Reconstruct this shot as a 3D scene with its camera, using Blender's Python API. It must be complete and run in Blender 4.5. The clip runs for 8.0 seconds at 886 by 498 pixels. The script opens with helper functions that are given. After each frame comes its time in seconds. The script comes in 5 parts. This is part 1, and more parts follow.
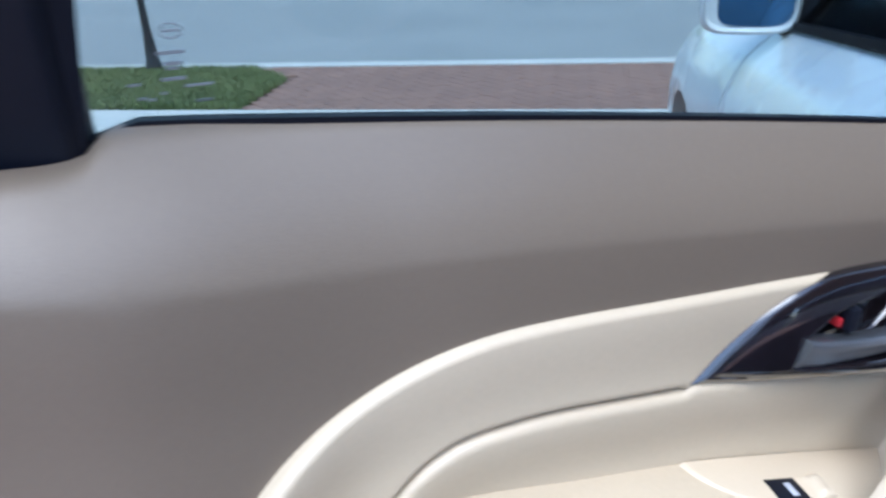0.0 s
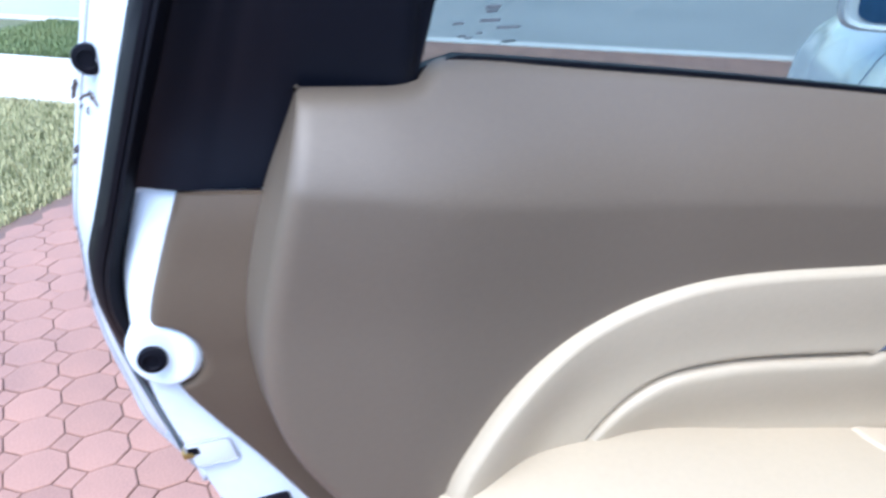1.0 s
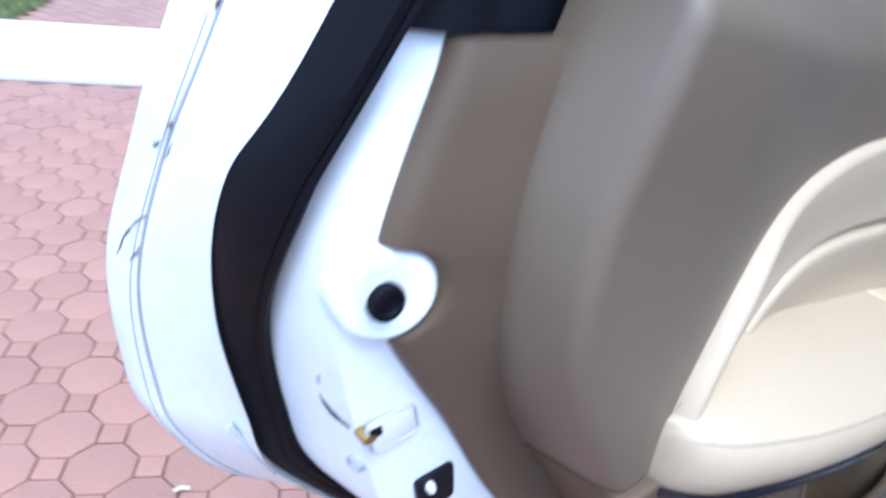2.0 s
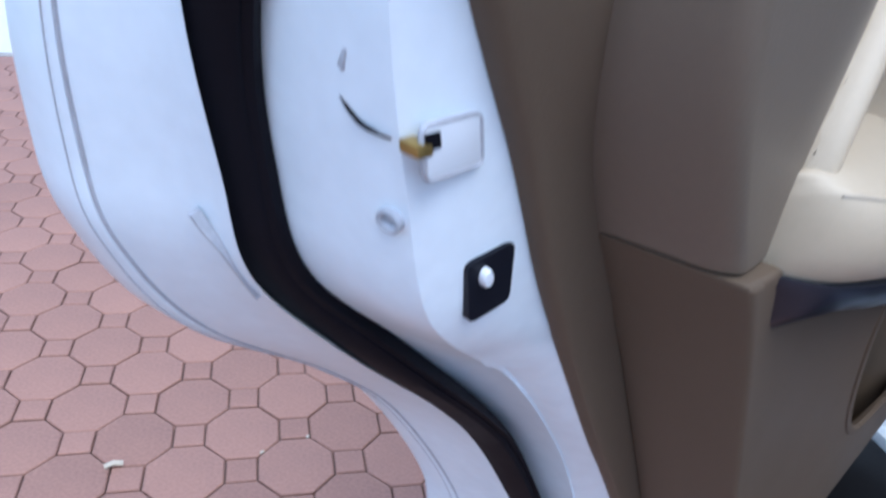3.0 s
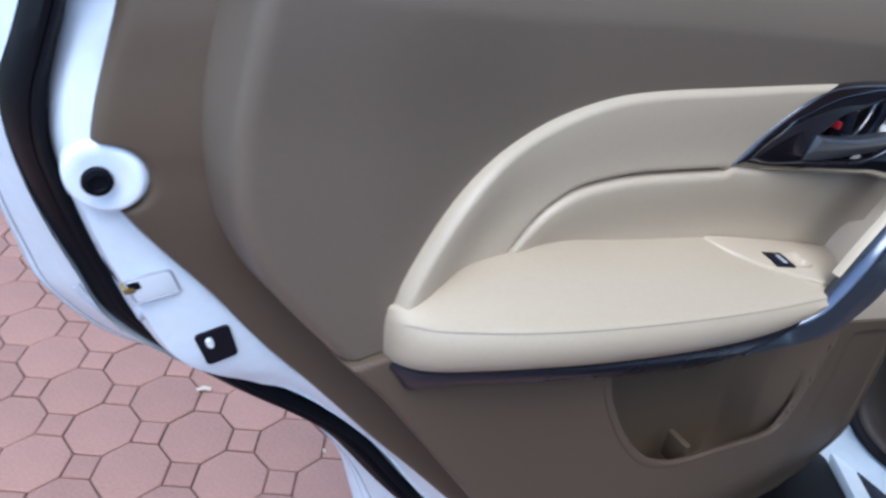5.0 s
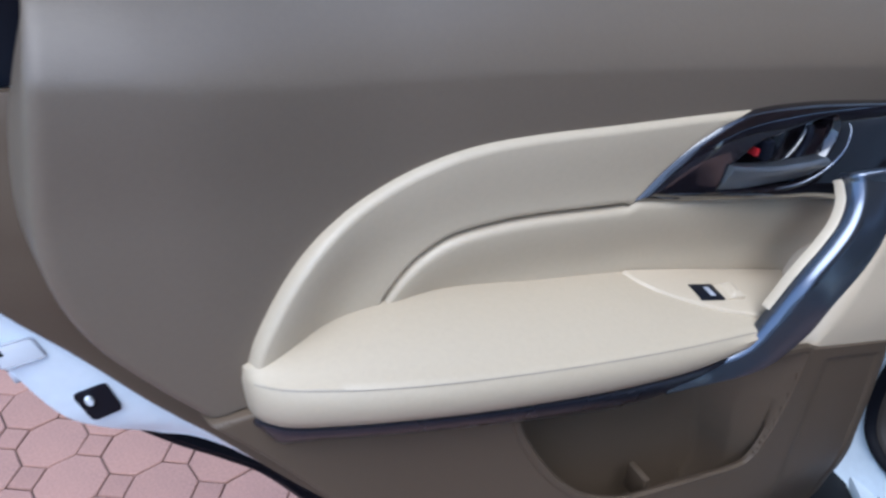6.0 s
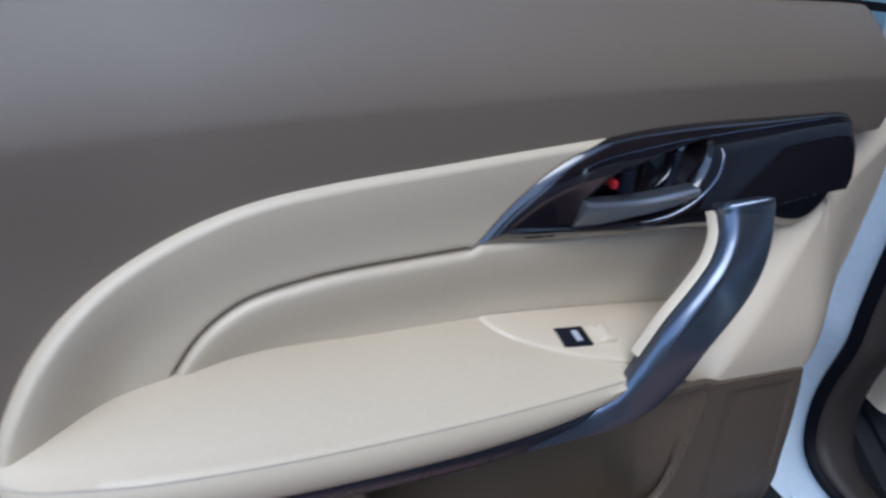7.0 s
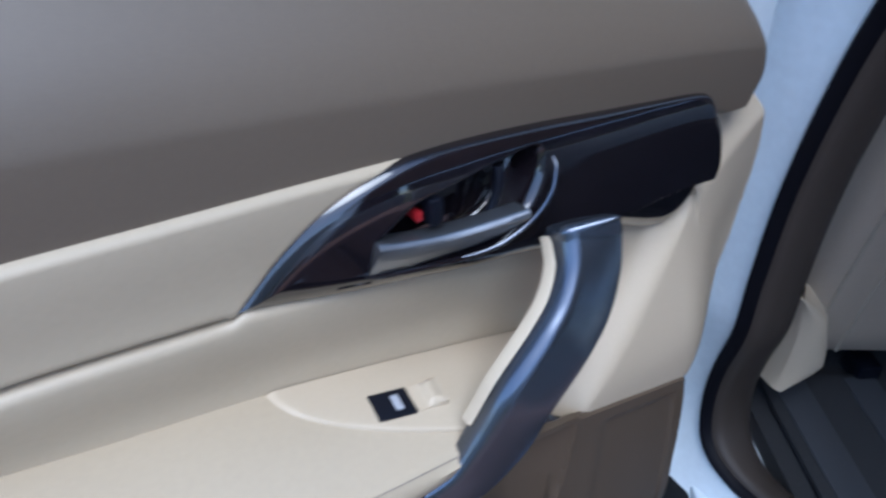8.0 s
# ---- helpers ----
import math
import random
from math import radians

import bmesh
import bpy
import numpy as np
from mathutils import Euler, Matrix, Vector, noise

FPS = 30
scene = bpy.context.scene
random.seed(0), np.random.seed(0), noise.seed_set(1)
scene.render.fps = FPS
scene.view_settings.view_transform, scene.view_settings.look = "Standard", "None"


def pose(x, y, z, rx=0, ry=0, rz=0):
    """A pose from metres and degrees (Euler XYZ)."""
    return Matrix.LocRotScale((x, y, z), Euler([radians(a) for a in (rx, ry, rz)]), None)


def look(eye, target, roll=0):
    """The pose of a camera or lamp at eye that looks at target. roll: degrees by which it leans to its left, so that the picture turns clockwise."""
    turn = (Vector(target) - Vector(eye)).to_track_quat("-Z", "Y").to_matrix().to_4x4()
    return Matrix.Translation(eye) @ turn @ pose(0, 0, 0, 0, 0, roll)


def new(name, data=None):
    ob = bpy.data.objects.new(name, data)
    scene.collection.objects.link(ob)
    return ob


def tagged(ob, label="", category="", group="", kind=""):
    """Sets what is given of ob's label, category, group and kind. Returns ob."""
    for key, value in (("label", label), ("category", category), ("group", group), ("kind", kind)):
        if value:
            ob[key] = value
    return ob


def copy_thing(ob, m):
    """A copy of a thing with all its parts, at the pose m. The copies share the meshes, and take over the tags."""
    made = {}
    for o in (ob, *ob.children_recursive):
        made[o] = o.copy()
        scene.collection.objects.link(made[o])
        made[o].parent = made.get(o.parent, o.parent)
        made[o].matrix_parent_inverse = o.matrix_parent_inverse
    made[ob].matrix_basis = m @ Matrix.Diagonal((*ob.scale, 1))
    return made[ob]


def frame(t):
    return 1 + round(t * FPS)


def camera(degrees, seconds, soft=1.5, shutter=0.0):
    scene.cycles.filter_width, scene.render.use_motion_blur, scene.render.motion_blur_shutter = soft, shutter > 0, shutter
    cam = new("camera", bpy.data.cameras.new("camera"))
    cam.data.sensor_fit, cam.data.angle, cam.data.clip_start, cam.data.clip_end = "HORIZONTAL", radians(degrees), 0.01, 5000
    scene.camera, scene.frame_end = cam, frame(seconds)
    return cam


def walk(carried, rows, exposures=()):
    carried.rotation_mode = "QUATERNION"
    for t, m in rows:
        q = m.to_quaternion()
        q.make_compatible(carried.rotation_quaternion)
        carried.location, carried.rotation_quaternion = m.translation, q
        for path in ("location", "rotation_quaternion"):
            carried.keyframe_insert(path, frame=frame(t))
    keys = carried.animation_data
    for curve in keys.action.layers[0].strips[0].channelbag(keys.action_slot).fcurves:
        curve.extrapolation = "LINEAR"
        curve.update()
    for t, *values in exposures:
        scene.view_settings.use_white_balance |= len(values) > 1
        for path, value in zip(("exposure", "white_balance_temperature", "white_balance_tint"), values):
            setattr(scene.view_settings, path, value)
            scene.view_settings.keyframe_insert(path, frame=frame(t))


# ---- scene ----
cam = camera(63.7, 8.0, soft=2.6, shutter=0.5)
PATH = [
    (0, (-0.094, -0.392, 1.242), (-0.42, 1.389, 0.392), -2.7),
    (0.5, (-0.143, -0.432, 1.245), (-0.557, 1.347, 0.43), 0.8),
    (1, (-0.178, -0.463, 1.239), (-0.682, 1.255, 0.347), -0.0),
    (1.5, (-0.279, -0.46, 1.217), (-0.512, 1.275, 0.251), 3.3),
    (2, (-0.419, -0.421, 1.163), (-0.123, 1.305, 0.196), 6.0),
    (2.2, (-0.438, -0.412, 1.13), (-0.044, 1.271, 0.124), 7.3),
    (3.3, (-0.445, -0.377, 0.986), (0.038, 1.317, 0.039), 7.2),
    (3.5, (-0.435, -0.377, 0.969), (0.03, 1.301, -0.014), 6.8),
    (4, (-0.378, -0.442, 1.05), (0.029, 1.199, -0.019), 8.5),
    (4.5, (-0.319, -0.503, 1.165), (-0.105, 1.161, 0.077), 9.3),
    (4.7, (-0.292, -0.515, 1.186), (-0.135, 1.148, 0.086), 8.5),
    (5.8, (-0.124, -0.501, 1.231), (-0.312, 1.168, 0.144), 0.1),
    (6, (-0.109, -0.491, 1.238), (-0.276, 1.169, 0.134), 0.0),
    (6.5, (-0.065, -0.471, 1.238), (-0.243, 1.203, 0.158), -0.7),
    (7, (0.005, -0.409, 1.242), (-0.155, 1.233, 0.111), -1.5),
    (7.5, (0.043, -0.332, 1.222), (-0.031, 1.274, 0.032), -2.4),
    (8, (0.085, -0.28, 1.214), (0.143, 1.306, -0.003), -1.8),
]
EXPOSURES = [(0.0, 1.98, 5490, 8), (1.0, 2.06, 5490, 8), (2.2, 1.92, 5510, 8), (3.3, 1.26, 5470, 8), (4.0, 1.32, 5490, 8), (4.7, 1.40, 5490, 8), (6.0, 1.42, 5440, 8), (7.0, 1.25, 5370, 8), (8.0, 1.34, 5270, 8)]
walk(cam, [(t, look(eye, target, roll)) for t, eye, target, roll in PATH], EXPOSURES)

# ---- light ----
world = bpy.data.worlds.new("world")
scene.world = world
world.use_nodes = True
wn = world.node_tree.nodes
sky = wn.new("ShaderNodeTexSky")
sky.sky_type = "NISHITA"
sky.sun_disc = False
sky.sun_elevation, sky.sun_rotation = radians(64), radians(175)
sky.air_density, sky.dust_density = 1.0, 1.5
wn["Background"].inputs["Strength"].default_value = 0.15
world.node_tree.links.new(sky.outputs["Color"], wn["Background"].inputs["Color"])
sun = new("sun", bpy.data.lights.new("sun", "SUN"))
sun.data.energy, sun.data.angle, sun.data.color = 1.0, radians(45), (1.0, 0.98, 0.955)
sun.matrix_world = look((0.3, -3.3, 7.2), (0, 0, 0))


# ---- materials ----
def material(name, base, rough=0.6, metal=0.0, var=0.12, big=2.0, fine=120.0, bump=0.15, dist=0.001, spec=0.5, coat=0.0,
             second=None, per_object=0.0, island=False, grain=None):
    """A principled material with two scales of noise in its colour and a fine bump. second: a colour for stains."""
    m = bpy.data.materials.new(name)
    m.use_nodes = True
    nt = m.node_tree
    n, l = nt.nodes, nt.links
    p = n["Principled BSDF"]
    p.inputs["Roughness"].default_value = rough
    p.inputs["Metallic"].default_value = metal
    p.inputs["Specular IOR Level"].default_value = spec
    p.inputs["Coat Weight"].default_value = coat
    p.inputs["Coat Roughness"].default_value = 0.08
    tc = n.new("ShaderNodeTexCoord")
    a, b = n.new("ShaderNodeTexNoise"), n.new("ShaderNodeTexNoise")
    a.inputs["Scale"].default_value, a.inputs["Detail"].default_value = big, 5
    b.inputs["Scale"].default_value, b.inputs["Detail"].default_value = fine, 4
    for t in (a, b):
        l.new(tc.outputs["Object"], t.inputs["Vector"])
    add = n.new("ShaderNodeMath")
    add.operation = "ADD"
    l.new(a.outputs["Fac"], add.inputs[0])
    l.new(b.outputs["Fac"], add.inputs[1])
    src = add.outputs[0]
    if per_object:
        oi = n.new("ShaderNodeNewGeometry" if island else "ShaderNodeObjectInfo")
        mul = n.new("ShaderNodeMath")
        mul.operation = "MULTIPLY_ADD"
        mul.inputs[1].default_value, mul.inputs[2].default_value = per_object * 2, -per_object
        l.new(oi.outputs["Random Per Island" if island else "Random"], mul.inputs[0])
        ad2 = n.new("ShaderNodeMath")
        ad2.operation = "ADD"
        l.new(src, ad2.inputs[0])
        l.new(mul.outputs[0], ad2.inputs[1])
        src = ad2.outputs[0]
    ramp = n.new("ShaderNodeMapRange")
    ramp.inputs["From Min"].default_value, ramp.inputs["From Max"].default_value = 0.6, 1.4
    l.new(src, ramp.inputs["Value"])
    mix = n.new("ShaderNodeMix")
    mix.data_type = "RGBA"
    lo = second if second else tuple(c * (1 - var) for c in base)
    hi = tuple(min(1, c * (1 + var * 0.6)) for c in base)
    mix.inputs["A"].default_value, mix.inputs["B"].default_value = (*lo, 1), (*hi, 1)
    l.new(ramp.outputs["Result"], mix.inputs["Factor"])
    l.new(mix.outputs["Result"], p.inputs["Base Color"])
    rr = n.new("ShaderNodeMapRange")
    rr.inputs["From Min"].default_value, rr.inputs["From Max"].default_value = 0.3, 0.7
    rr.inputs["To Min"].default_value, rr.inputs["To Max"].default_value = max(0.02, rough * 0.85), min(1, rough * 1.12)
    l.new(a.outputs["Fac"], rr.inputs["Value"])
    l.new(rr.outputs["Result"], p.inputs["Roughness"])
    if bump:
        bp = n.new("ShaderNodeBump")
        bp.inputs["Strength"].default_value, bp.inputs["Distance"].default_value = bump, dist
        g = b.outputs["Fac"]
        if grain:
            v = n.new("ShaderNodeTexVoronoi")
            v.feature = "DISTANCE_TO_EDGE"
            v.inputs["Scale"].default_value = grain
            l.new(tc.outputs["Object"], v.inputs["Vector"])
            g = v.outputs["Distance"]
        l.new(g, bp.inputs["Height"])
        l.new(bp.outputs["Normal"], p.inputs["Normal"])
    return m


TAUPE = material("taupe_vinyl", (0.139, 0.108, 0.0765), 0.48, var=0.06, big=3, fine=300, grain=500, bump=0.25, dist=0.0004, spec=0.58)
TAUPE_LOW = material("taupe_plastic", (0.102, 0.0735, 0.0485), 0.55, var=0.06, big=4, fine=350, grain=650, bump=0.3, dist=0.0004, spec=0.3)
CREAM = material("cream_leather", (0.447, 0.368, 0.257), 0.48, var=0.05, big=5, fine=260, grain=420, bump=0.22, dist=0.0005)
CREAM_HARD = material("cream_plastic", (0.505, 0.417, 0.297), 0.5, var=0.04, big=4, fine=400, grain=700, bump=0.2, dist=0.0003)
WHITE = material("white_car_paint", (0.70, 0.73, 0.76), 0.28, var=0.03, big=6, fine=60, bump=0.02, coat=0.6)
# mottled copy of the car's white, lighter and bluer to paint in skylight
WHITE_DUSTY_LIT = material("white_paint_dusty_lit", (0.765, 0.83, 0.87), 0.38, var=0.07, big=14, fine=90, bump=0.03, coat=0.2)
RUBBER = material("black_rubber", (0.004, 0.004, 0.007), 0.6, var=0.2, big=20, fine=200, bump=0.15, dist=0.0006, spec=0.12)
BLACK_TRIM = material("black_plastic", (0.004, 0.005, 0.010), 0.5, var=0.1, big=8, fine=300, bump=0.1, dist=0.0003, spec=0.22)
GLOSS = material("gloss_black_trim", (0.008, 0.006, 0.008), 0.06, var=0.5, big=30, fine=200, bump=0.0, spec=0.75, coat=0.6)
SILVER = material("dark_silver_paint", (0.125, 0.138, 0.165), 0.22, metal=0.9, var=0.06, big=10, fine=900, bump=0.03, dist=0.0002)
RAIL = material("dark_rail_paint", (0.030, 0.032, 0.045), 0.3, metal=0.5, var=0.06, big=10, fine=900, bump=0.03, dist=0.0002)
LEVER = material("satin_silver", (0.26, 0.275, 0.30), 0.30, metal=0.9, var=0.05, big=12, fine=700, bump=0.02, dist=0.0002)
CHROME = material("satin_chrome", (0.13, 0.14, 0.165), 0.24, metal=1.0, var=0.05, big=12, fine=300, bump=0.0)
BRASS = material("latch_brass", (0.42, 0.30, 0.10), 0.4, metal=0.8, var=0.3, big=60, fine=300)
CLADDING = material("sill_plastic", (0.006, 0.006, 0.007), 0.45, var=0.2, big=12, fine=260, bump=0.05, dist=0.0004, spec=0.18)
RED = material("red_plastic", (0.32, 0.012, 0.016), 0.4, var=0.1, big=60, fine=300, bump=0)
GREY_MARK = material("grey_sealer", (0.42, 0.43, 0.46), 0.6, var=0.2, big=60, fine=300)
DIRT = material("dirt_smudge", (0.10, 0.07, 0.06), 0.8, var=0.4, big=60, fine=300)
THREAD = material("thread", (0.30, 0.26, 0.20), 0.8, var=0.2, big=60, fine=500)
# taupe plastic with the shade under the car roof put into its colour
PILLAR = material("pillar_plastic_shaded", (0.050, 0.039, 0.031), 0.55, var=0.08, big=4, fine=350, grain=650, bump=0.3, dist=0.0004, spec=0.3)
MAT_RUBBER = material("grey_mat", (0.046, 0.048, 0.053), 0.75, var=0.25, big=9, fine=400, bump=0.4, dist=0.001)
CARPET = material("carpet", (0.030, 0.030, 0.031), 0.95, var=0.3, big=6, fine=500, bump=0.6, dist=0.003)
PAVER = material("clay_paver", (0.297, 0.161, 0.117), 0.85, var=0.3, big=5, fine=160, bump=0.5, dist=0.002, second=(0.226, 0.122, 0.090), per_object=0.14)
PAVER_FAR = material("clay_paver_far", (0.287, 0.158, 0.117), 0.85, var=0.3, big=5, fine=160, bump=0.5, dist=0.002, second=(0.216, 0.118, 0.089), per_object=0.14, island=True)
BRICK = material("apron_brick", (0.27, 0.155, 0.115), 0.85, var=0.3, big=3, fine=90, bump=0.5, dist=0.002, second=(0.19, 0.11, 0.085), per_object=0.16)
BRICK_FAR = material("apron_brick_far", (0.27, 0.155, 0.115), 0.85, var=0.3, big=3, fine=90, bump=0.5, dist=0.002, second=(0.19, 0.11, 0.085), per_object=0.16, island=True)
JOINT = material("joint_sand", (0.150, 0.096, 0.075), 0.95, var=0.3, big=8, fine=200, bump=0.5, dist=0.002)
CONCRETE = material("concrete", (0.55, 0.54, 0.51), 0.85, var=0.12, big=1.5, fine=60, bump=0.3, dist=0.002)
ROAD = material("worn_asphalt", (0.29, 0.295, 0.29), 0.85, var=0.28, big=0.5, fine=60, bump=0.4, dist=0.004)
SOIL = material("lawn_soil", (0.10, 0.105, 0.045), 0.95, var=0.35, big=3, fine=60, bump=0.6, dist=0.01)
GRASS = material("grass_blades", (0.17, 0.19, 0.075), 0.7, var=0.4, big=1.2, fine=30, bump=0.0, second=(0.085, 0.13, 0.035), per_object=0.3, island=True)
GRASS_DRY = material("dry_grass_blades", (0.42, 0.38, 0.20), 0.75, var=0.3, big=1.0, fine=30, bump=0.0, second=(0.21, 0.22, 0.09), per_object=0.35, island=True)
SEAT_LEATHER = material("greige_seat_leather", (0.31, 0.255, 0.195), 0.5, var=0.06, big=5, fine=260, grain=420, bump=0.25, dist=0.0005)
DRY_LEAF = material("dry_leaf", (0.50, 0.43, 0.32), 0.8, var=0.3, big=60, fine=400)
TYRE = material("tyre", (0.015, 0.015, 0.016), 0.8, var=0.2, big=20, fine=200)
POST = material("black_post_paint", (0.012, 0.013, 0.015), 0.4, var=0.2, big=10, fine=200)
ETCH = material("etched_glass_mark", (0.14, 0.145, 0.15), 0.9, var=0.1, big=60, fine=300, bump=0)


def glass_material(name, tint, rough=0.0):
    m = bpy.data.materials.new(name)
    m.use_nodes = True
    nt = m.node_tree
    nt.nodes.remove(nt.nodes["Principled BSDF"])
    out = nt.nodes["Material Output"]
    tr, gl, mx = (nt.nodes.new(k) for k in ("ShaderNodeBsdfTransparent", "ShaderNodeBsdfGlossy", "ShaderNodeMixShader"))
    tr.inputs["Color"].default_value = (*tint, 1)
    gl.inputs["Roughness"].default_value = rough
    mx.inputs[0].default_value = 0.045
    nt.links.new(tr.outputs[0], mx.inputs[1])
    nt.links.new(gl.outputs[0], mx.inputs[2])
    nt.links.new(mx.outputs[0], out.inputs[0])
    return m


GLASS = glass_material("window_glass", (0.60, 0.65, 0.635))
DARK_GLASS = glass_material("dark_window_glass", (0.10, 0.12, 0.13))


def mirror_material():
    m = bpy.data.materials.new("blue_mirror")
    m.use_nodes = True
    p = m.node_tree.nodes["Principled BSDF"]
    p.inputs["Base Color"].default_value = (0.10, 0.20, 0.34, 1)
    p.inputs["Metallic"].default_value, p.inputs["Roughness"].default_value = 1.0, 0.03
    return m


MIRROR = mirror_material()


# ---- building helpers ----
def thing(name, m, label, category, group="", kind=""):
    ob = new(name)
    ob.empty_display_size = 0.05
    ob.matrix_world = m
    return tagged(ob, label, category, group, kind)


def part(name, bm, mat, parent, label="", smooth=True):
    """Links a bmesh as one mesh object under a thing or a part, in the thing's own axes."""
    me = bpy.data.meshes.new(name)
    bmesh.ops.recalc_face_normals(bm, faces=bm.faces)
    bm.to_mesh(me)
    bm.free()
    me.materials.append(mat)
    if smooth:
        me.shade_smooth()
        me.set_sharp_from_angle(angle=radians(42))
    ob = new(name, me)
    ob.parent = parent
    return tagged(ob, label)


def catmull(pts, n=12):
    """A dense Catmull-Rom line through points of any dimension."""
    P = [np.array(p, float) for p in pts]
    P = [2 * P[0] - P[1]] + P + [2 * P[-1] - P[-2]]
    out = []
    for i in range(1, len(P) - 2):
        a, b, c, d = P[i - 1:i + 3]
        for k in range(n):
            t = k / n
            out.append(0.5 * (2 * b + (c - a) * t + (2 * a - 5 * b + 4 * c - d) * t * t + (3 * b - a - 3 * c + d) * t ** 3))
    out.append(P[-2])
    return np.array(out)


def curve(pts, n=12):
    """A smooth function of the first coordinate through the points."""
    d = catmull(pts, n)
    o = np.argsort(d[:, 0], kind="stable")
    xs, ys = d[o, 0], d[o, 1]
    return lambda x: float(np.interp(x, xs, ys))


def smooth_step(a, b, x):
    t = min(1, max(0, (x - a) / (b - a)))
    return t * t * (3 - 2 * t)


def grid(bm, nu, nv, f, us=None, vs=None):
    us = us if us is not None else np.linspace(0, 1, nu)
    vs = vs if vs is not None else np.linspace(0, 1, nv)
    rows = [[bm.verts.new(f(u, v)) for u in us] for v in vs]
    for j in range(len(vs) - 1):
        for i in range(len(us) - 1):
            bm.faces.new((rows[j][i], rows[j][i + 1], rows[j + 1][i + 1], rows[j + 1][i]))
    return rows


def close_back(bm, rows, off):
    """Gives an open grid a back at the offset, with rims."""
    rim = [rows[0][i] for i in range(len(rows[0]))] + [r[-1] for r in rows[1:]] + rows[-1][-2::-1] + [r[0] for r in rows[-2:0:-1]]
    back = [bm.verts.new((v.co.x + off[0], v.co.y + off[1], v.co.z + off[2])) for v in rim]
    n = len(rim)
    for i in range(n):
        k = (i + 1) % n
        bm.faces.new((rim[i], rim[k], back[k], back[i]))
    bmesh.ops.holes_fill(bm, edges=[e for e in bm.edges if e.is_boundary], sides=0)


def eased(n, e=0.12):
    """n+1 values from 0 to 1, crowded at both ends."""
    t = np.linspace(0, 1, n + 1)
    return t - e * np.sin(2 * np.pi * t) / (2 * np.pi) * 6


def seg_dist(px, pz, poly):
    """Distance from a point to a closed polygon, negative inside."""
    A = poly
    B = np.roll(poly, -1, axis=0)
    d = B - A
    w = np.array([px, pz]) - A
    t = np.clip((w * d).sum(1) / np.maximum((d * d).sum(1), 1e-12), 0, 1)
    q = w - d * t[:, None]
    m = float(np.sqrt((q * q).sum(1)).min())
    c = ((A[:, 1] > pz) != (B[:, 1] > pz)) & (px < (B[:, 0] - A[:, 0]) * (pz - A[:, 1]) / np.where(B[:, 1] == A[:, 1], 1e-9, B[:, 1] - A[:, 1]) + A[:, 0])
    return -m if c.sum() % 2 else m


def sweep(bm, path, section, up=(0, 1, 0), scale=None, closed_path=False, caps=True):
    """Sweeps a closed section (a, b) along a path; a lies across the path, b along up."""
    P = [Vector(p) for p in path]
    rings = []
    n = len(P)
    for i, p in enumerate(P):
        t = (P[(i + 1) % n if closed_path else min(i + 1, n - 1)] - P[(i - 1) % n if closed_path else max(i - 1, 0)]).normalized()
        u = Vector(up)
        a = t.cross(u).normalized()
        b = a.cross(t).normalized()
        k = scale(i / (n - 1)) if scale else 1
        rings.append([bm.verts.new(p + a * s[0] * k + b * s[1] * k) for s in section])
    m = len(section)
    for i in range(n if closed_path else n - 1):
        r, q = rings[i], rings[(i + 1) % n]
        for j in range(m):
            bm.faces.new((r[j], r[(j + 1) % m], q[(j + 1) % m], q[j]))
    if caps and not closed_path:
        bm.faces.new(rings[0][::-1])
        bm.faces.new(rings[-1])


def circle(r, n=10, ry=None):
    return [(r * math.cos(2 * math.pi * i / n), (ry or r) * math.sin(2 * math.pi * i / n)) for i in range(n)]


def box(bm, lo, hi, bevel=0.0, m=None):
    x = [(lo[i] + hi[i]) / 2 for i in range(3)]
    s = [hi[i] - lo[i] for i in range(3)]
    t = Matrix.Translation(x) @ Matrix.Diagonal((*s, 1))
    g = bmesh.ops.create_cube(bm, size=1, matrix=(m @ t) if m else t)
    if bevel:
        es = {e for v in g["verts"] for e in v.link_edges}
        bmesh.ops.bevel(bm, geom=list(es), offset=bevel, segments=2, profile=0.6, affect="EDGES")


def lathe(bm, prof, c, axis, n=20):
    """Turns a profile of (radius, along) round an axis through c."""
    ax = Vector(axis).normalized()
    a = ax.orthogonal().normalized()
    b = ax.cross(a)
    rings = []
    for r, h in prof:
        rings.append([bm.verts.new(Vector(c) + ax * h + (a * math.cos(2 * math.pi * i / n) + b * math.sin(2 * math.pi * i / n)) * max(r, 1e-5)) for i in range(n)])
    for p, q in zip(rings, rings[1:]):
        for i in range(n):
            bm.faces.new((p[i], p[(i + 1) % n], q[(i + 1) % n], q[i]))
    bm.faces.new(rings[0][::-1])
    bm.faces.new(rings[-1])


def rounding(d, r, h):
    """Height lost at distance d from an edge that is rounded over a width r and a height h."""
    if d >= r:
        return 0.0
    t = 1 - max(d, 0) / r
    return h * (1 - math.sqrt(max(0.0, 1 - t * t)))


def plate(bm, x0, x1, lo, hi, base, r=0.006, h=0.006, nu=60, nv=14, back=0.02, shape=None, ends=True):
    """A padded piece in the door's plane between two curves over x, with rounded edges."""
    def f(u, v):
        x = x0 + (x1 - x0) * u
        a, b = lo(x), hi(x)
        b = max(b, a + 0.0005)
        z = a + (b - a) * v
        d = min(z - a, b - z)
        if ends:
            d = min(d, x - x0, x1 - x)
        y = base(x, z) + rounding(d, r, h)
        return (x, y + (shape(x, z) if shape else 0), z)
    rows = grid(bm, 0, 0, f, eased(nu, 0.05), eased(nv, 0.12))
    close_back(bm, rows, (0, back, 0))


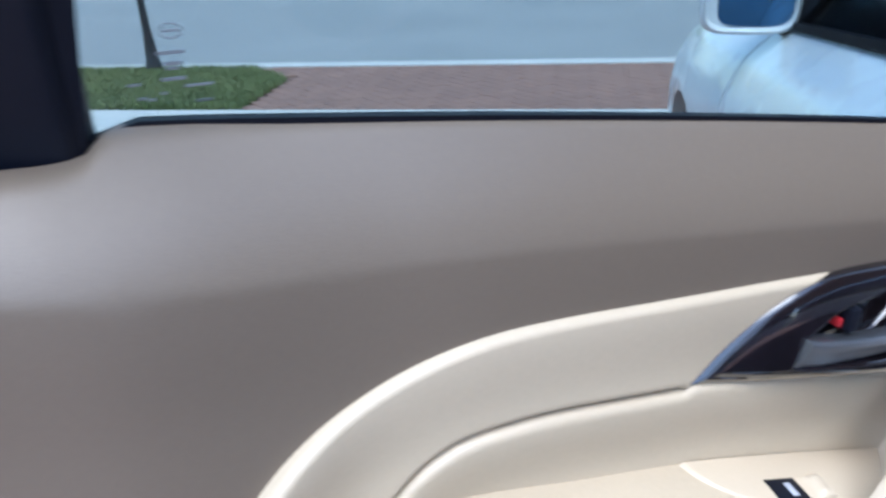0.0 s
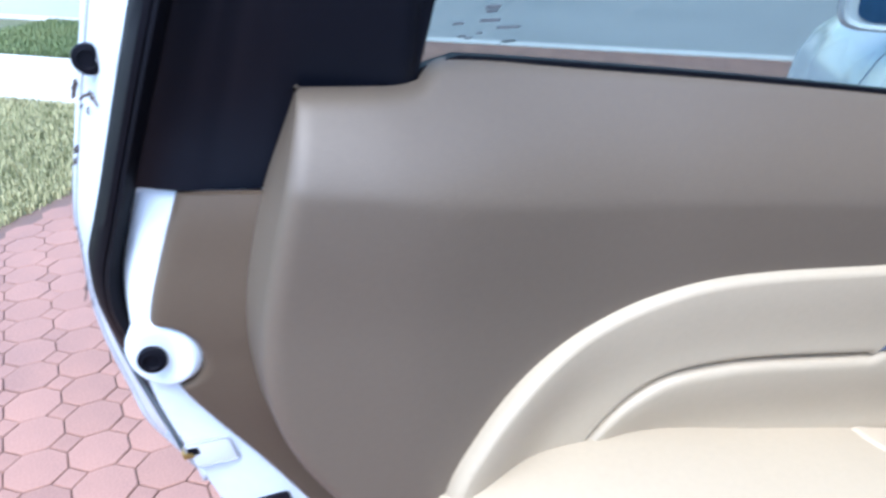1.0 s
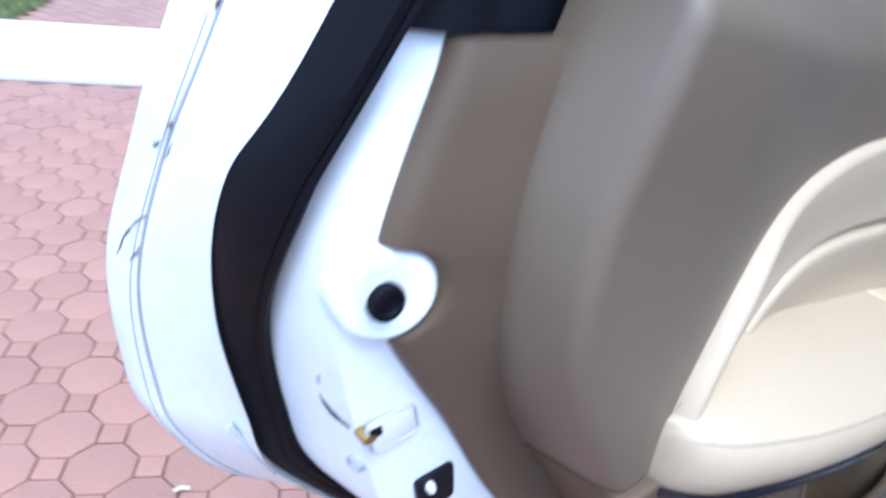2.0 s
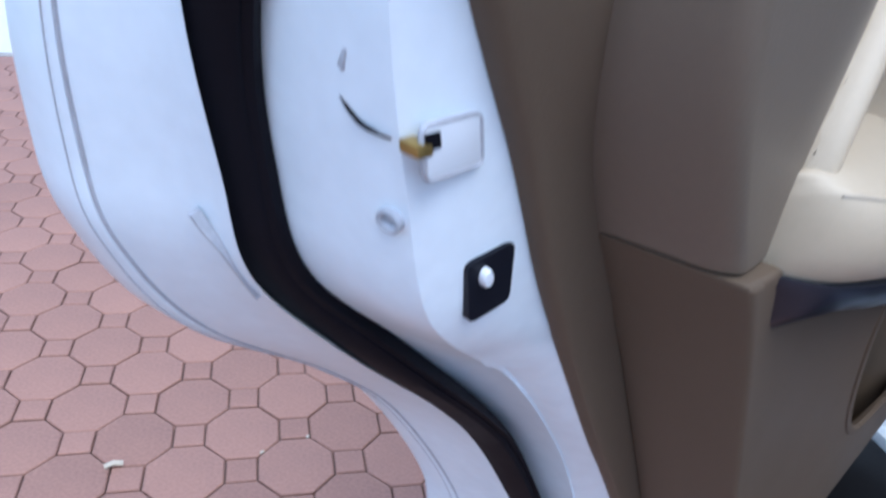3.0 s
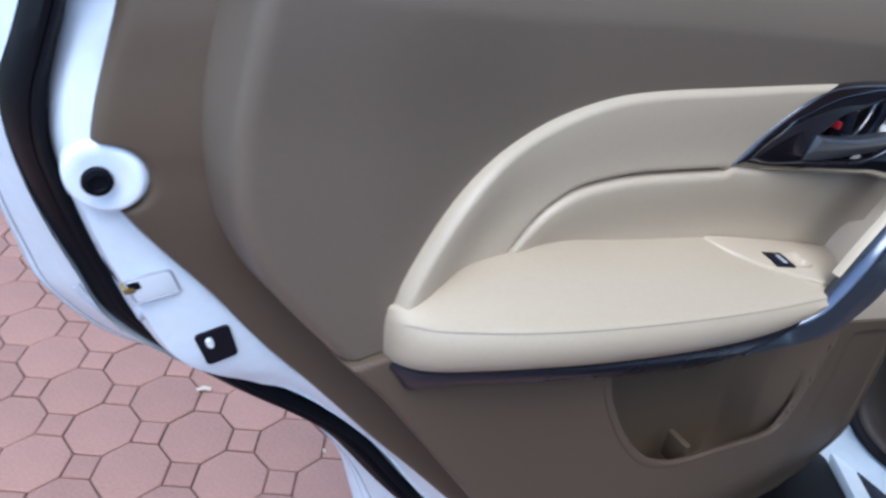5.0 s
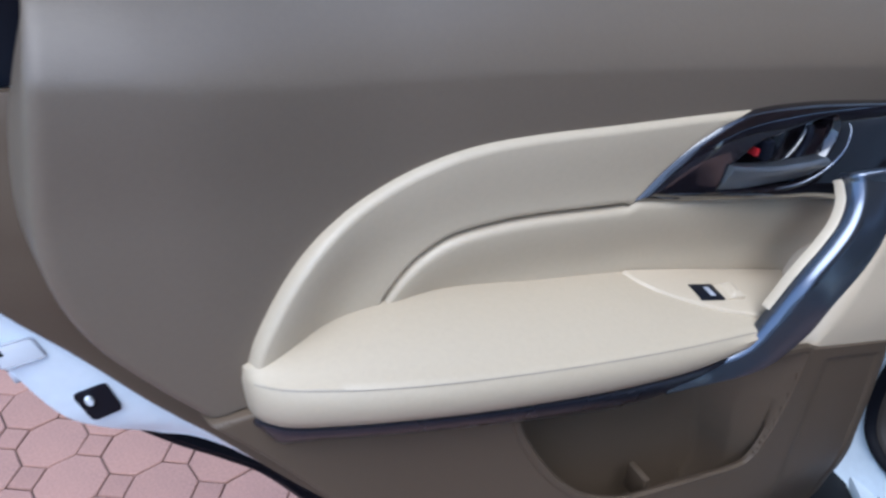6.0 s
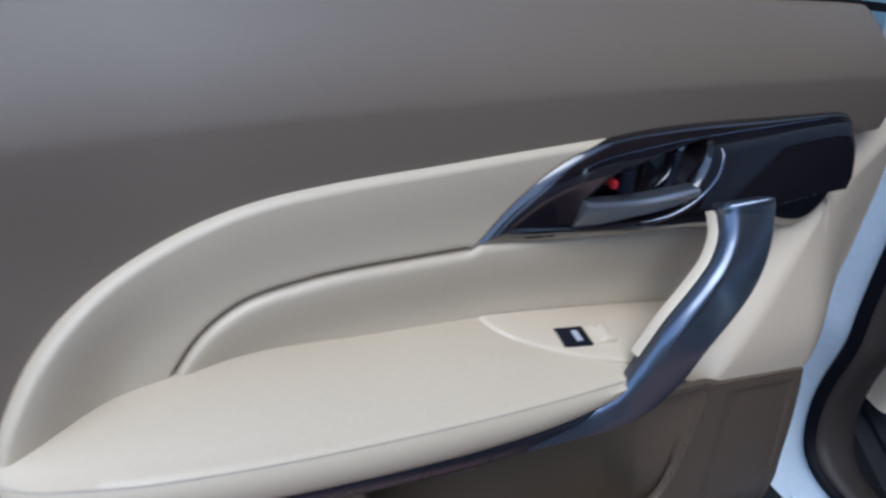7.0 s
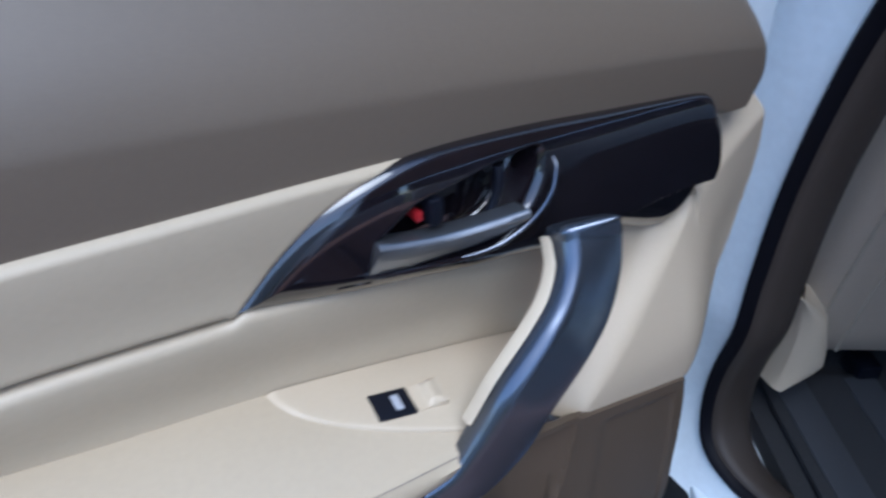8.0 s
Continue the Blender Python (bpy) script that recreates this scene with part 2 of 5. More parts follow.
# ---- the open rear door: its own axes run x towards the hinges, y outwards, z up ----
DOOR = pose(-0.2987, -0.1823, 0, 0, 0, 31.4)
car = thing("car", pose(0, 0, 0), "white car on a paved driveway, one rear door wide open", "car")

belt = curve([(-0.06, 1.163), (-0.02, 1.162), (0.006, 1.1602), (0.022, 1.1592), (0.0325, 1.1600), (0.0375, 1.1635), (0.0415, 1.1662), (0.056, 1.1672), (0.12, 1.160), (0.23, 1.146), (0.37, 1.126), (0.50, 1.106), (0.60, 1.089), (0.70, 1.072), (0.80, 1.050)])
left_edge = curve([(0.86, 0.014), (0.880, 0.003), (0.902, -0.0060), (0.935, -0.0260), (0.968, -0.0435), (1.000, -0.0550), (1.032, -0.0590), (1.055, -0.0585), (1.077, -0.0550), (1.102, -0.0485), (1.118, -0.0425), (1.129, -0.0380), (1.147, -0.0300), (1.166, -0.0218), (1.18, -0.015)])
ridge = curve([(0.86, 0.024), (0.880, 0.013), (0.904, 0.0040), (0.935, -0.0165), (0.970, -0.0370), (1.000, -0.0480), (1.030, -0.0525), (1.060, -0.0500), (1.081, -0.0455), (1.105, -0.0400), (1.134, -0.0330), (1.162, -0.0260), (1.175, -0.0230)])
right_edge = curve([(0.80, 0.765), (0.94, 0.765), (0.965, 0.768), (0.985, 0.774), (1.01, 0.767), (1.04, 0.752), (1.07, 0.735)])


# shell: loft of the white inner panel from the trim edge round the seal channel to the outer rim
STATIONS = [  # trim edge x z, seal inner x y z, seal outer x y z, rim x y z
    ((0.115, 1.62), (0.098, -0.105, 1.625), (0.080, -0.095, 1.63), (0.040, -0.055, 1.64)),
    ((-0.015, 1.30), (-0.030, -0.020, 1.30), (-0.050, -0.008, 1.30), (-0.080, 0.040, 1.30)),
    ((-0.074, 1.115), (-0.1025, 0.040, 1.112), (-0.119, 0.048, 1.115), (-0.139, 0.096, 1.112)),
    ((-0.1075, 1.053), (-0.121, 0.060, 1.050), (-0.140, 0.077, 1.056), (-0.151, 0.122, 1.054)),
    ((-0.097, 0.998), (-0.119, 0.083, 0.995), (-0.139, 0.096, 0.992), (-0.160, 0.151, 0.988)),
    ((-0.060, 0.940), (-0.107, 0.090, 0.930), (-0.125, 0.103, 0.925), (-0.156, 0.170, 0.921)),
    ((-0.028, 0.883), (-0.090, 0.092, 0.878), (-0.110, 0.108, 0.876), (-0.147, 0.174, 0.878)),
    ((0.006, 0.830), (-0.044, 0.092, 0.830), (-0.068, 0.104, 0.826), (-0.112, 0.180, 0.819)),
    ((0.055, 0.752), (0.024, 0.096, 0.757), (-0.002, 0.101, 0.760), (-0.040, 0.180, 0.763)),
    ((0.090, 0.700), (0.068, 0.100, 0.700), (0.041, 0.100, 0.704), (0.018, 0.176, 0.704)),
    ((0.155, 0.600), (0.123, 0.096, 0.600), (0.099, 0.093, 0.602), (0.076, 0.164, 0.602)),
    ((0.220, 0.500), (0.188, 0.090, 0.500), (0.165, 0.092, 0.500), (0.100, 0.160, 0.510)),
    ((0.300, 0.390), (0.262, 0.090, 0.385), (0.242, 0.100, 0.380), (0.125, 0.155, 0.385)),
    ((0.370, 0.330), (0.345, 0.090, 0.322), (0.328, 0.105, 0.315), (0.180, 0.155, 0.305)),
]


def tumble(z):
    """How far the window frame leans inwards above the belt."""
    return -0.30 * max(0.0, z - 1.15)


jamb_y = curve([(0.30, 0.044), (0.78, 0.044), (0.86, 0.0417), (0.93, 0.0377), (1.00, 0.034), (1.05, 0.031), (1.08, 0.031), (1.105, 0.0315), (1.13, 0.037), (1.16, 0.042), (1.20, 0.044), (1.70, 0.044)])
trim_x = curve([(0.30, 0.395), (0.33, 0.370), (0.39, 0.300), (0.50, 0.220), (0.60, 0.155), (0.70, 0.090), (0.752, 0.055), (0.83, 0.006), (0.883, -0.028), (0.94, -0.060), (0.975, -0.082), (1.000, -0.0965), (1.020, -0.1045), (1.040, -0.1070), (1.060, -0.1033), (1.090, -0.0925), (1.115, -0.0830), (1.17, -0.062), (1.30, -0.010), (1.62, 0.115)])
LINES = [np.array([(trim_x(p[1]), jamb_y(p[1]) + tumble(p[1]), p[1]) for p in catmull([s[0] for s in STATIONS], 10)])] + [catmull([s[k] for s in STATIONS], 10) for k in (1, 2, 3)]
NS = len(LINES[0])
fold = curve([(0.28, 0.70), (0.60, 0.74), (0.64, 0.72), (0.69, 0.60), (0.745, 0.42), (0.78, 0.42), (0.813, 0.50), (0.836, 0.66), (0.86, 0.68), (0.90, 0.66), (1.70, 0.66)])
bm = bmesh.new()
rows = []
for i in range(NS):
    T, I, O, K = (Vector(L[i]) for L in LINES)
    low = smooth_step(0.89, 0.80, T.z)
    # the face folds back to the seal: a soft round above, a raised lip over a scoop below
    bend = T + (I - T) * (fold(T.z) + 0.17 * smooth_step(0.83, 0.89, T.z) * smooth_step(1.04, 0.99, T.z))
    bend.y = T.y + 0.004 + 0.016 * low
    wide = 0.30 - 0.18 * low
    near, far = bend + (T - bend) * wide, bend + (I - bend) * wide
    near.y += 0.0022 * low
    far.y += 0.0045 * low
    fold_top = bend + ((near + far) / 2 - bend) * 0.35 * (1 - low) - Vector((0, 0.0012 * low, 0))
    back = Vector((0, 0.008, 0))
    deep = Vector((0, 0.030, 0))
    row = [T + Vector((0.042, 0.006, 0)), T + Vector((0.004, 0.0015, 0)), T, T + (bend - T) * 0.45 - Vector((0, 0.002 * low, 0)), near, fold_top, far, I + (bend - I) * 0.4 + Vector((0, 0.004 * low, 0)), I, I + (O - I) * 0.15 + deep, O + (I - O) * 0.15 + deep * 0.8, O,
           O + (K - O) * 0.08 + back, O + (K - O) * 0.35 + back * 0.8, O + (K - O) * 0.74 - back * 0.3, O + (K - O) * 0.80 - back * 0.2, O + (K - O) * 0.84 - back * 0.55, O + (K - O) * 0.93 - back * 0.8, K, K + (K - O) * 0.05 + back, K + (K - O) * 0.02 + back * 2, K + (O - K) * 0.3 + back * 3]
    rows.append([bm.verts.new(p) for p in row])
for a, b in zip(rows, rows[1:]):
    for j in range(len(a) - 1):
        bm.faces.new((a[j], a[j + 1], b[j + 1], b[j]))
door = part("rear_door", bm, WHITE_DUSTY_LIT, car, "open rear door, white shell with taupe and cream trim")
door.matrix_local = DOOR

# outer skin, bellied outwards
rim_x = curve([(L[2], L[0]) for L in LINES[3][::6][::-1]])
bm = bmesh.new()
def skin(u, v):
    x0 = -0.15 + 1.01 * u
    zt = belt(min(max(x0, 0.05), 0.8)) - 0.022 - 0.02 * smooth_step(0.06, 0.0, u)
    z = 0.30 + (zt - 0.30) * v
    a = rim_x(z) + 0.010
    x = a + (0.862 - a) * u
    return (x, (0.196 if z < 0.94 else 0.196 - 0.62 * (z - 0.94)) + 0.035 * math.sin(math.pi * min(1, max(0, (z - 0.28) / 0.85))) * smooth_step(0, 0.12, u), z)
close_back(bm, grid(bm, 24, 20, skin), (0, -0.008, 0))
part("outer_skin", bm, WHITE, door)

# hinge end and bottom of the shell
bm = bmesh.new()
box(bm, (0.30, 0.045, 0.305), (0.842, 0.17, 0.345), 0.008)
part("bottom_rail", bm, WHITE_DUSTY_LIT, door)
bm = bmesh.new()
def hinge_end(u, v):
    z = 0.32 + v * 0.77
    x = 0.845 + 0.012 * math.sin(v * 3.1)
    return [(x - 0.03, 0.05, z), (x, 0.058, z), (x + 0.006, 0.08, z), (x + 0.006, 0.16, z)][u]
rows = [[bm.verts.new(hinge_end(k, v)) for k in range(4)] for v in np.linspace(0, 1, 24)]
for a, b in zip(rows, rows[1:]):
    for j in range(3):
        bm.faces.new((a[j], a[j + 1], b[j + 1], b[j]))
close_back(bm, rows, (-0.03, 0.0, 0))
part("hinge_end", bm, WHITE_DUSTY_LIT, door)

# rubber seal in the channel
bm = bmesh.new()
prof = [(0.0, 0.0), (0.10, -0.010), (0.28, -0.017), (0.36, -0.0168), (0.40, -0.0156), (0.44, -0.0168), (0.6, -0.017), (0.85, -0.010), (1.0, 0.002), (1.0, 0.02), (0.0, 0.02)]
rows = []
for i in range(NS):
    I, O = (Vector(LINES[k][i]) for k in (1, 2))
    sunk = smooth_step(0.78, 0.88, I.z) * smooth_step(1.06, 0.93, I.z)
    rows.append([bm.verts.new(I + (O - I) * a + Vector((0, b * (1 - 0.6 * sunk) + 0.010 * sunk, 0))) for a, b in prof])
for a, b in zip(rows, rows[1:]):
    for j in range(len(prof)):
        k = (j + 1) % len(prof)
        bm.faces.new((a[j], a[k], b[k], b[j]))
bm.faces.new(rows[0])
bm.faces.new(rows[-1][::-1])
part("rubber_seal", bm, RUBBER, door, "thick black rubber door seal")

# taupe trim that lines the shut face
def trim_left(z):
    """Edge of the taupe trim; it steps round the boss."""
    dz = abs(z - 1.0260)
    return max(trim_x(z), -0.1050 + math.sqrt(max(0.0, 0.0202 ** 2 - dz * dz))) if dz < 0.0202 else trim_x(z)
bm = bmesh.new()
def jamb(u, v):
    z = 0.335 + (1.114 - 0.335) * v
    a = trim_left(z)
    b = max(left_edge(max(z, 0.86)) if z > 0.88 else 0.018 + (0.88 - z) * 0.66, a + 0.03) + 0.035
    x = a + (b - a) * u
    return (x, jamb_y(z) - 0.008 - 0.017 * min(1, max(0, (x - trim_x(z)) / (b - trim_x(z)))) * smooth_step(0.92, 1.0, z) + rounding((x - a), 0.006, 0.006), z)
close_back(bm, grid(bm, 0, 0, jamb, eased(14, 0.1), np.concatenate([np.linspace(0, 0.84, 50)[:-1], np.linspace(0.84, 0.94, 40)[:-1], np.linspace(0.94, 1, 10)])), (0, 0.006, 0))
part("jamb_trim", bm, TAUPE_LOW, door, "flat taupe plastic trim")

# boss with its rubber plug, and a second one higher up
for k, (x, y, z, r, n1, n2) in enumerate([(-0.1045, 0.0235, 1.0275, 0.0190, "boss", "rubber_plug"), (-0.111, 0.060, 1.170, 0.011, "boss", "rubber_plug")]):
    bm = bmesh.new()
    lathe(bm, [(r * 1.14, 0.012), (r * 1.07, 0.006), (r * 1.0, 0.0022), (r * 0.94, 0.0006), (r * 0.85, 0.0), (r * 0.62, 0.001), (r * 0.2, 0.001)], (x, y + 0.002, z), (0.32, 1, 0), 28)
    part(n1, bm, WHITE_DUSTY_LIT, door)
    bm = bmesh.new()
    lathe(bm, [(0.0072, 0.0), (0.0075, -0.002), (0.0068, -0.0038), (0.0044, -0.0043), (0.0036, -0.0028), (0.001, -0.0028)], (x - 0.003, y, z + 0.0015), (0.0, 1, 0), 24)
    part(n2, bm, RUBBER, door, "black rubber plug")

# latch mouth, with a brass claw in a slit
S = Matrix.Translation((-0.0895, 0.0360, 0.9520)) @ Matrix.Rotation(radians(4), 4, "Z") @ Matrix(((1, 0, -0.25, 0), (0, 1, 0, 0), (0, 0, 1, 0), (0, 0, 0, 1)))
bm = bmesh.new()
loop = []
for cx, cz, a0 in ((0.0095, 0.0055, 0), (-0.0095, 0.0055, 90), (-0.0095, -0.0055, 180), (0.0095, -0.0055, 270)):
    loop += [S @ Vector((cx + 0.003 * math.cos(radians(a0 + q)), 0, cz + 0.003 * math.sin(radians(a0 + q)))) for q in (0, 30, 60, 90)]
sweep(bm, loop, circle(0.0007, 8, 0.0011), closed_path=True, up=(0, -1, 0))
part("latch_mouth", bm, GREY_MARK, door, "thin grey rim of the latch opening")
bm = bmesh.new()
box(bm, (-0.0115, -0.0008, -0.0078), (0.0115, 0.001, 0.0078), 0.0004, S)
part("latch_plate", bm, WHITE, door, "pale recessed floor of the latch opening")
bm = bmesh.new()
# the black block paints the recess's inner shade; the curve is a slit
box(bm, (-0.0118, -0.0013, 0.0012), (-0.0058, 0.0010, 0.0062), 0.0004, S)
sweep(bm, catmull([(-0.1100, 0.0640, 0.9640), (-0.1092, 0.0590, 0.9590), (-0.1082, 0.0540, 0.9556), (-0.1072, 0.0490, 0.9546), (-0.1058, 0.0440, 0.9540)], 5), circle(0.0009, 8), scale=lambda t: 0.45 + 0.55 * math.sin(math.pi * min(1, 0.15 + t)))
part("latch_hollow_shade", bm, RUBBER, door, "black block painting the shade in the latch, and a dark slit")
bm = bmesh.new()
box(bm, (-0.0155, -0.0014, -0.0006), (-0.0092, 0.0060, 0.0036), 0.0009, S)
part("latch_claw", bm, BRASS, door, "brass coloured latch claw")
# black child-lock cover with its white lever
bm = bmesh.new()
quad = [(-0.0500, 0.9092), (-0.0714, 0.9050), (-0.0648, 0.8783), (-0.0454, 0.8826)]
ringo = []
for i in range(4):
    p, a, b = (Vector(quad[k % 4]) for k in (i, i - 1, i + 1))
    ringo += [p + (a - p).normalized() * 0.003, p + ((a - p).normalized() + (b - p).normalized()) * 0.0008, p + (b - p).normalized() * 0.003]
def yflat(x, z):
    return jamb_y(z) - 0.0016 + max(0, (-0.045 - x)) * 0.06
top = [bm.verts.new((p.x, yflat(p.x, p.y), p.y)) for p in ringo]
bot = [bm.verts.new((p.x, yflat(p.x, p.y) + 0.01, p.y)) for p in ringo]
bm.faces.new(top)
bm.faces.new(bot[::-1])
for i in range(12):
    bm.faces.new((top[i], top[(i + 1) % 12], bot[(i + 1) % 12], bot[i]))
part("lock_cover", bm, BLACK_TRIM, door, "black child lock cover", smooth=False)
bm = bmesh.new()
lathe(bm, [(0.0040, 0.002), (0.0040, -0.0014), (0.0031, -0.0026), (0.0005, -0.0030)], (0, 0, 0), (0.05, 1, 0), 16)
bmesh.ops.transform(bm, matrix=Matrix.Translation((-0.0625, 0.0388, 0.8985)) @ Matrix.Rotation(radians(-14), 4, "Y") @ Matrix.Diagonal((0.62, 1, 1.05, 1)), verts=bm.verts)
part("lock_lever", bm, WHITE, door, "small white lock lever")

# screws and marks on the shut face
for x, y, z in ((-0.0994, 0.0495, 0.9246),):
    bm = bmesh.new()
    r = 0.0045
    lathe(bm, [(r, 0.003), (r, -0.0002), (r * 0.85, -0.0006), (r * 0.6, -0.0002), (r * 0.5, 0.0012), (r * 0.1, 0.0014)], (x, y, z), (0.95, 0.25, 0.23), 16)
    part("screw", bm, GREY_MARK, door, "recessed dull steel screw")

for x, y, z in ((-0.1128, 0.0610, 0.9870), (-0.1115, 0.0590, 0.9735)):
    bm = bmesh.new()
    box(bm, (-0.0012, -0.0022, -0.0032), (0.0012, 0.0022, 0.0032), 0.0006, Matrix.Translation((x, y, z)) @ Matrix.Rotation(radians(-12), 4, "Z") @ Matrix.Rotation(radians(20), 4, "X"))
    part("panel_slot", bm, GREY_MARK, door, "small pressed slot in the white panel")

# black plastic trim on the window pillar
glass_edge = curve([(1.10, 0.034), (1.158, 0.036), (1.19, 0.0375), (1.22, 0.039), (1.30, 0.052), (1.45, 0.092), (1.62, 0.160)])
pillar_left = curve([(p[2], p[0]) for p in LINES[1][30::-3]])
pillar_back = curve([(p[2], p[1]) for p in LINES[1][30::-3]])
bm = bmesh.new()
def pillar_trim(u, v):
    z0 = 1.1130 + 0.003 * smooth_step(0.45, 0.0, u)
    z = z0 + (1.60 - z0) * v
    a, b = pillar_left(z) - 0.002, glass_edge(z)
    x = a + (b - a) * u
    groove = 0.0015 * math.exp(-((u - 0.26) / 0.03) ** 2) + 0.0006 * math.exp(-((u - 0.36) / 0.03) ** 2)
    front = 0.028 + tumble(z)
    y = front + (pillar_back(z) - 0.003 - front) * smooth_step(0.16, 0.0, u) + groove + rounding(b - x, 0.012, 0.018)
    return (x, y, z)
close_back(bm, grid(bm, 0, 0, pillar_trim, eased(30, 0.06), np.linspace(0, 1, 30)), (0, 0.014, 0))
part("pillar_trim", bm, BLACK_TRIM, door, "black plastic window pillar trim")

# window: glass, top rail, front run
bm = bmesh.new()
def pane(u, v):
    zb = belt(min(max(0.05, 0.03 + 0.82 * u), 0.8)) - 0.03
    zz = zb + (1.60 - zb) * v
    a = glass_edge(max(zz, 1.11)) - 0.010
    return (a + (0.85 - a) * u, 0.050 + tumble(zz), zz)
close_back(bm, grid(bm, 14, 8, pane), (0, 0.004, 0))
glass = part("window_glass", bm, GLASS, door, "clear pale blue side window glass", smooth=False)
glass.visible_shadow = False
for x, z, w, h in ((0.0727, 1.1952, 0.012, 0.0014), (0.0730, 1.1905, 0.008, 0.0016), (0.0726, 1.1885, 0.006, 0.0012), (0.0722, 1.1840, 0.011, 0.0013), (0.0820, 1.1802, 0.013, 0.0010), (0.0831, 1.1730, 0.008, 0.0010), (0.0562, 1.1830, 0.006, 0.0009), (0.0585, 1.1767, 0.004, 0.0009), (0.0619, 1.1757, 0.0033, 0.0009), (0.0673, 1.1780, 0.003, 0.0009)):
    bm = bmesh.new()
    yy = 0.0487 + tumble(z)
    box(bm, (x - w * 0.45, yy - 0.0004, z - h * 0.5), (x + w * 0.45, yy + 0.0012, z + h * 0.5), 0.0001)
    part("glass_mark", bm, ETCH, door, "small etched mark on the glass", smooth=False)
bm = bmesh.new()
sweep(bm, [(0.0743 + 0.0042 * math.cos(q), 0.0487 + tumble(1.2041), 1.2041 + 0.0030 * math.sin(q)) for q in np.linspace(0, 2 * math.pi, 20, endpoint=False)], circle(0.0003, 6), closed_path=True)
box(bm, (0.0715, 0.0487 + tumble(1.2041) - 0.0004, 1.2036), (0.0771, 0.0487 + tumble(1.2041) + 0.001, 1.2046), 0.0001)
part("glass_mark", bm, ETCH, door, "round etched mark on the glass")
bm = bmesh.new()
sweep(bm, [(x, 0.041, belt(x) - 0.0015) for x in np.linspace(0.036, 0.78, 40)], [(-0.0035, -0.008), (0.0035, -0.008), (0.0025, 0.006), (-0.0035, 0.006)])
part("belt_weatherstrip", bm, RUBBER, door)
bm = bmesh.new()
sweep(bm, [(0.09, -0.06, 1.615), (0.30, -0.06, 1.64), (0.60, -0.055, 1.62), (0.86, -0.04, 1.54)], [(-0.015, -0.03), (0.015, -0.03), (0.015, 0.03), (-0.015, 0.03)])
part("window_top_rail", bm, WHITE, door)
bm = bmesh.new()
sweep(bm, [(0.845, 0.09, 1.03), (0.86, 0.03, 1.30), (0.86, -0.04, 1.55)], [(-0.012, -0.025), (0.012, -0.025), (0.012, 0.025), (-0.012, 0.025)])
part("window_front_run", bm, BLACK_TRIM, door)


# upper panel in taupe vinyl: rolled top, a soft fold, rounded ends
crest = curve([(-0.06, 1.195), (0.0, 1.186), (0.03, 1.179), (0.06, 1.1725), (0.12, 1.160), (0.23, 1.146), (0.37, 1.126), (0.50, 1.106), (0.60, 1.089), (0.70, 1.072), (0.80, 1.050)])
ins_top = curve([(0.0285, 0.916), (0.0315, 0.931), (0.0422, 0.9582), (0.0698, 0.9945), (0.1038, 1.0183), (0.153, 1.0355), (0.195, 1.0432), (0.243, 1.0428), (0.313, 1.037), (0.392, 1.0305), (0.463, 1.024)])
trim_top = curve([(0.3340, 0.9668), (0.3465, 0.9772), (0.3637, 0.9935), (0.3836, 1.0085), (0.4027, 1.0175), (0.4222, 1.0225), (0.4404, 1.0245), (0.4632, 1.0240), (0.4854, 1.0222), (0.509, 1.0195), (0.5439, 1.0145), (0.5925, 1.0065), (0.6366, 0.9995), (0.6870, 0.9905), (0.7000, 0.980), (0.7110, 0.960), (0.7180, 0.932)])


def face_y(x):
    """The flat of the panel: it swells towards the latch end."""
    return -0.020 + 0.023 * smooth_step(0.010, 0.16, x)


def panel_y(x, d):
    fold, f = 0.063 - 0.014 * max(0, x), face_y(x)
    if d < fold:
        return 0.031 - (0.031 - f + 0.004) * (0.6 * math.sin(d / fold * math.pi / 2) + 0.4 * d / fold)
    return f - 0.004 + 0.004 * smooth_step(fold, fold + 0.080, d)


FOOT = 0.9036
panel_end = curve([(-0.1, 0.9), (0.0, 0.9), (0.02, 0.905), (0.05, 0.945), (0.0770, 0.980), (0.107, 1.005), (0.152, 1.029), (0.195, 1.037), (0.243, 1.036), (0.313, 1.031), (0.392, 1.024), (0.456, 1.013), (0.506, 1.010), (0.564, 1.001), (0.628, 0.989), (0.700, 0.972), (0.72, 0.964), (0.80, 0.955)])


def corner(t, k):
    """0 to 1: a straight rise that bends level at t = 1; k sharpens the bend."""
    return 1 - math.log(1 + math.exp(k * (1 - t))) / k


bm = bmesh.new()
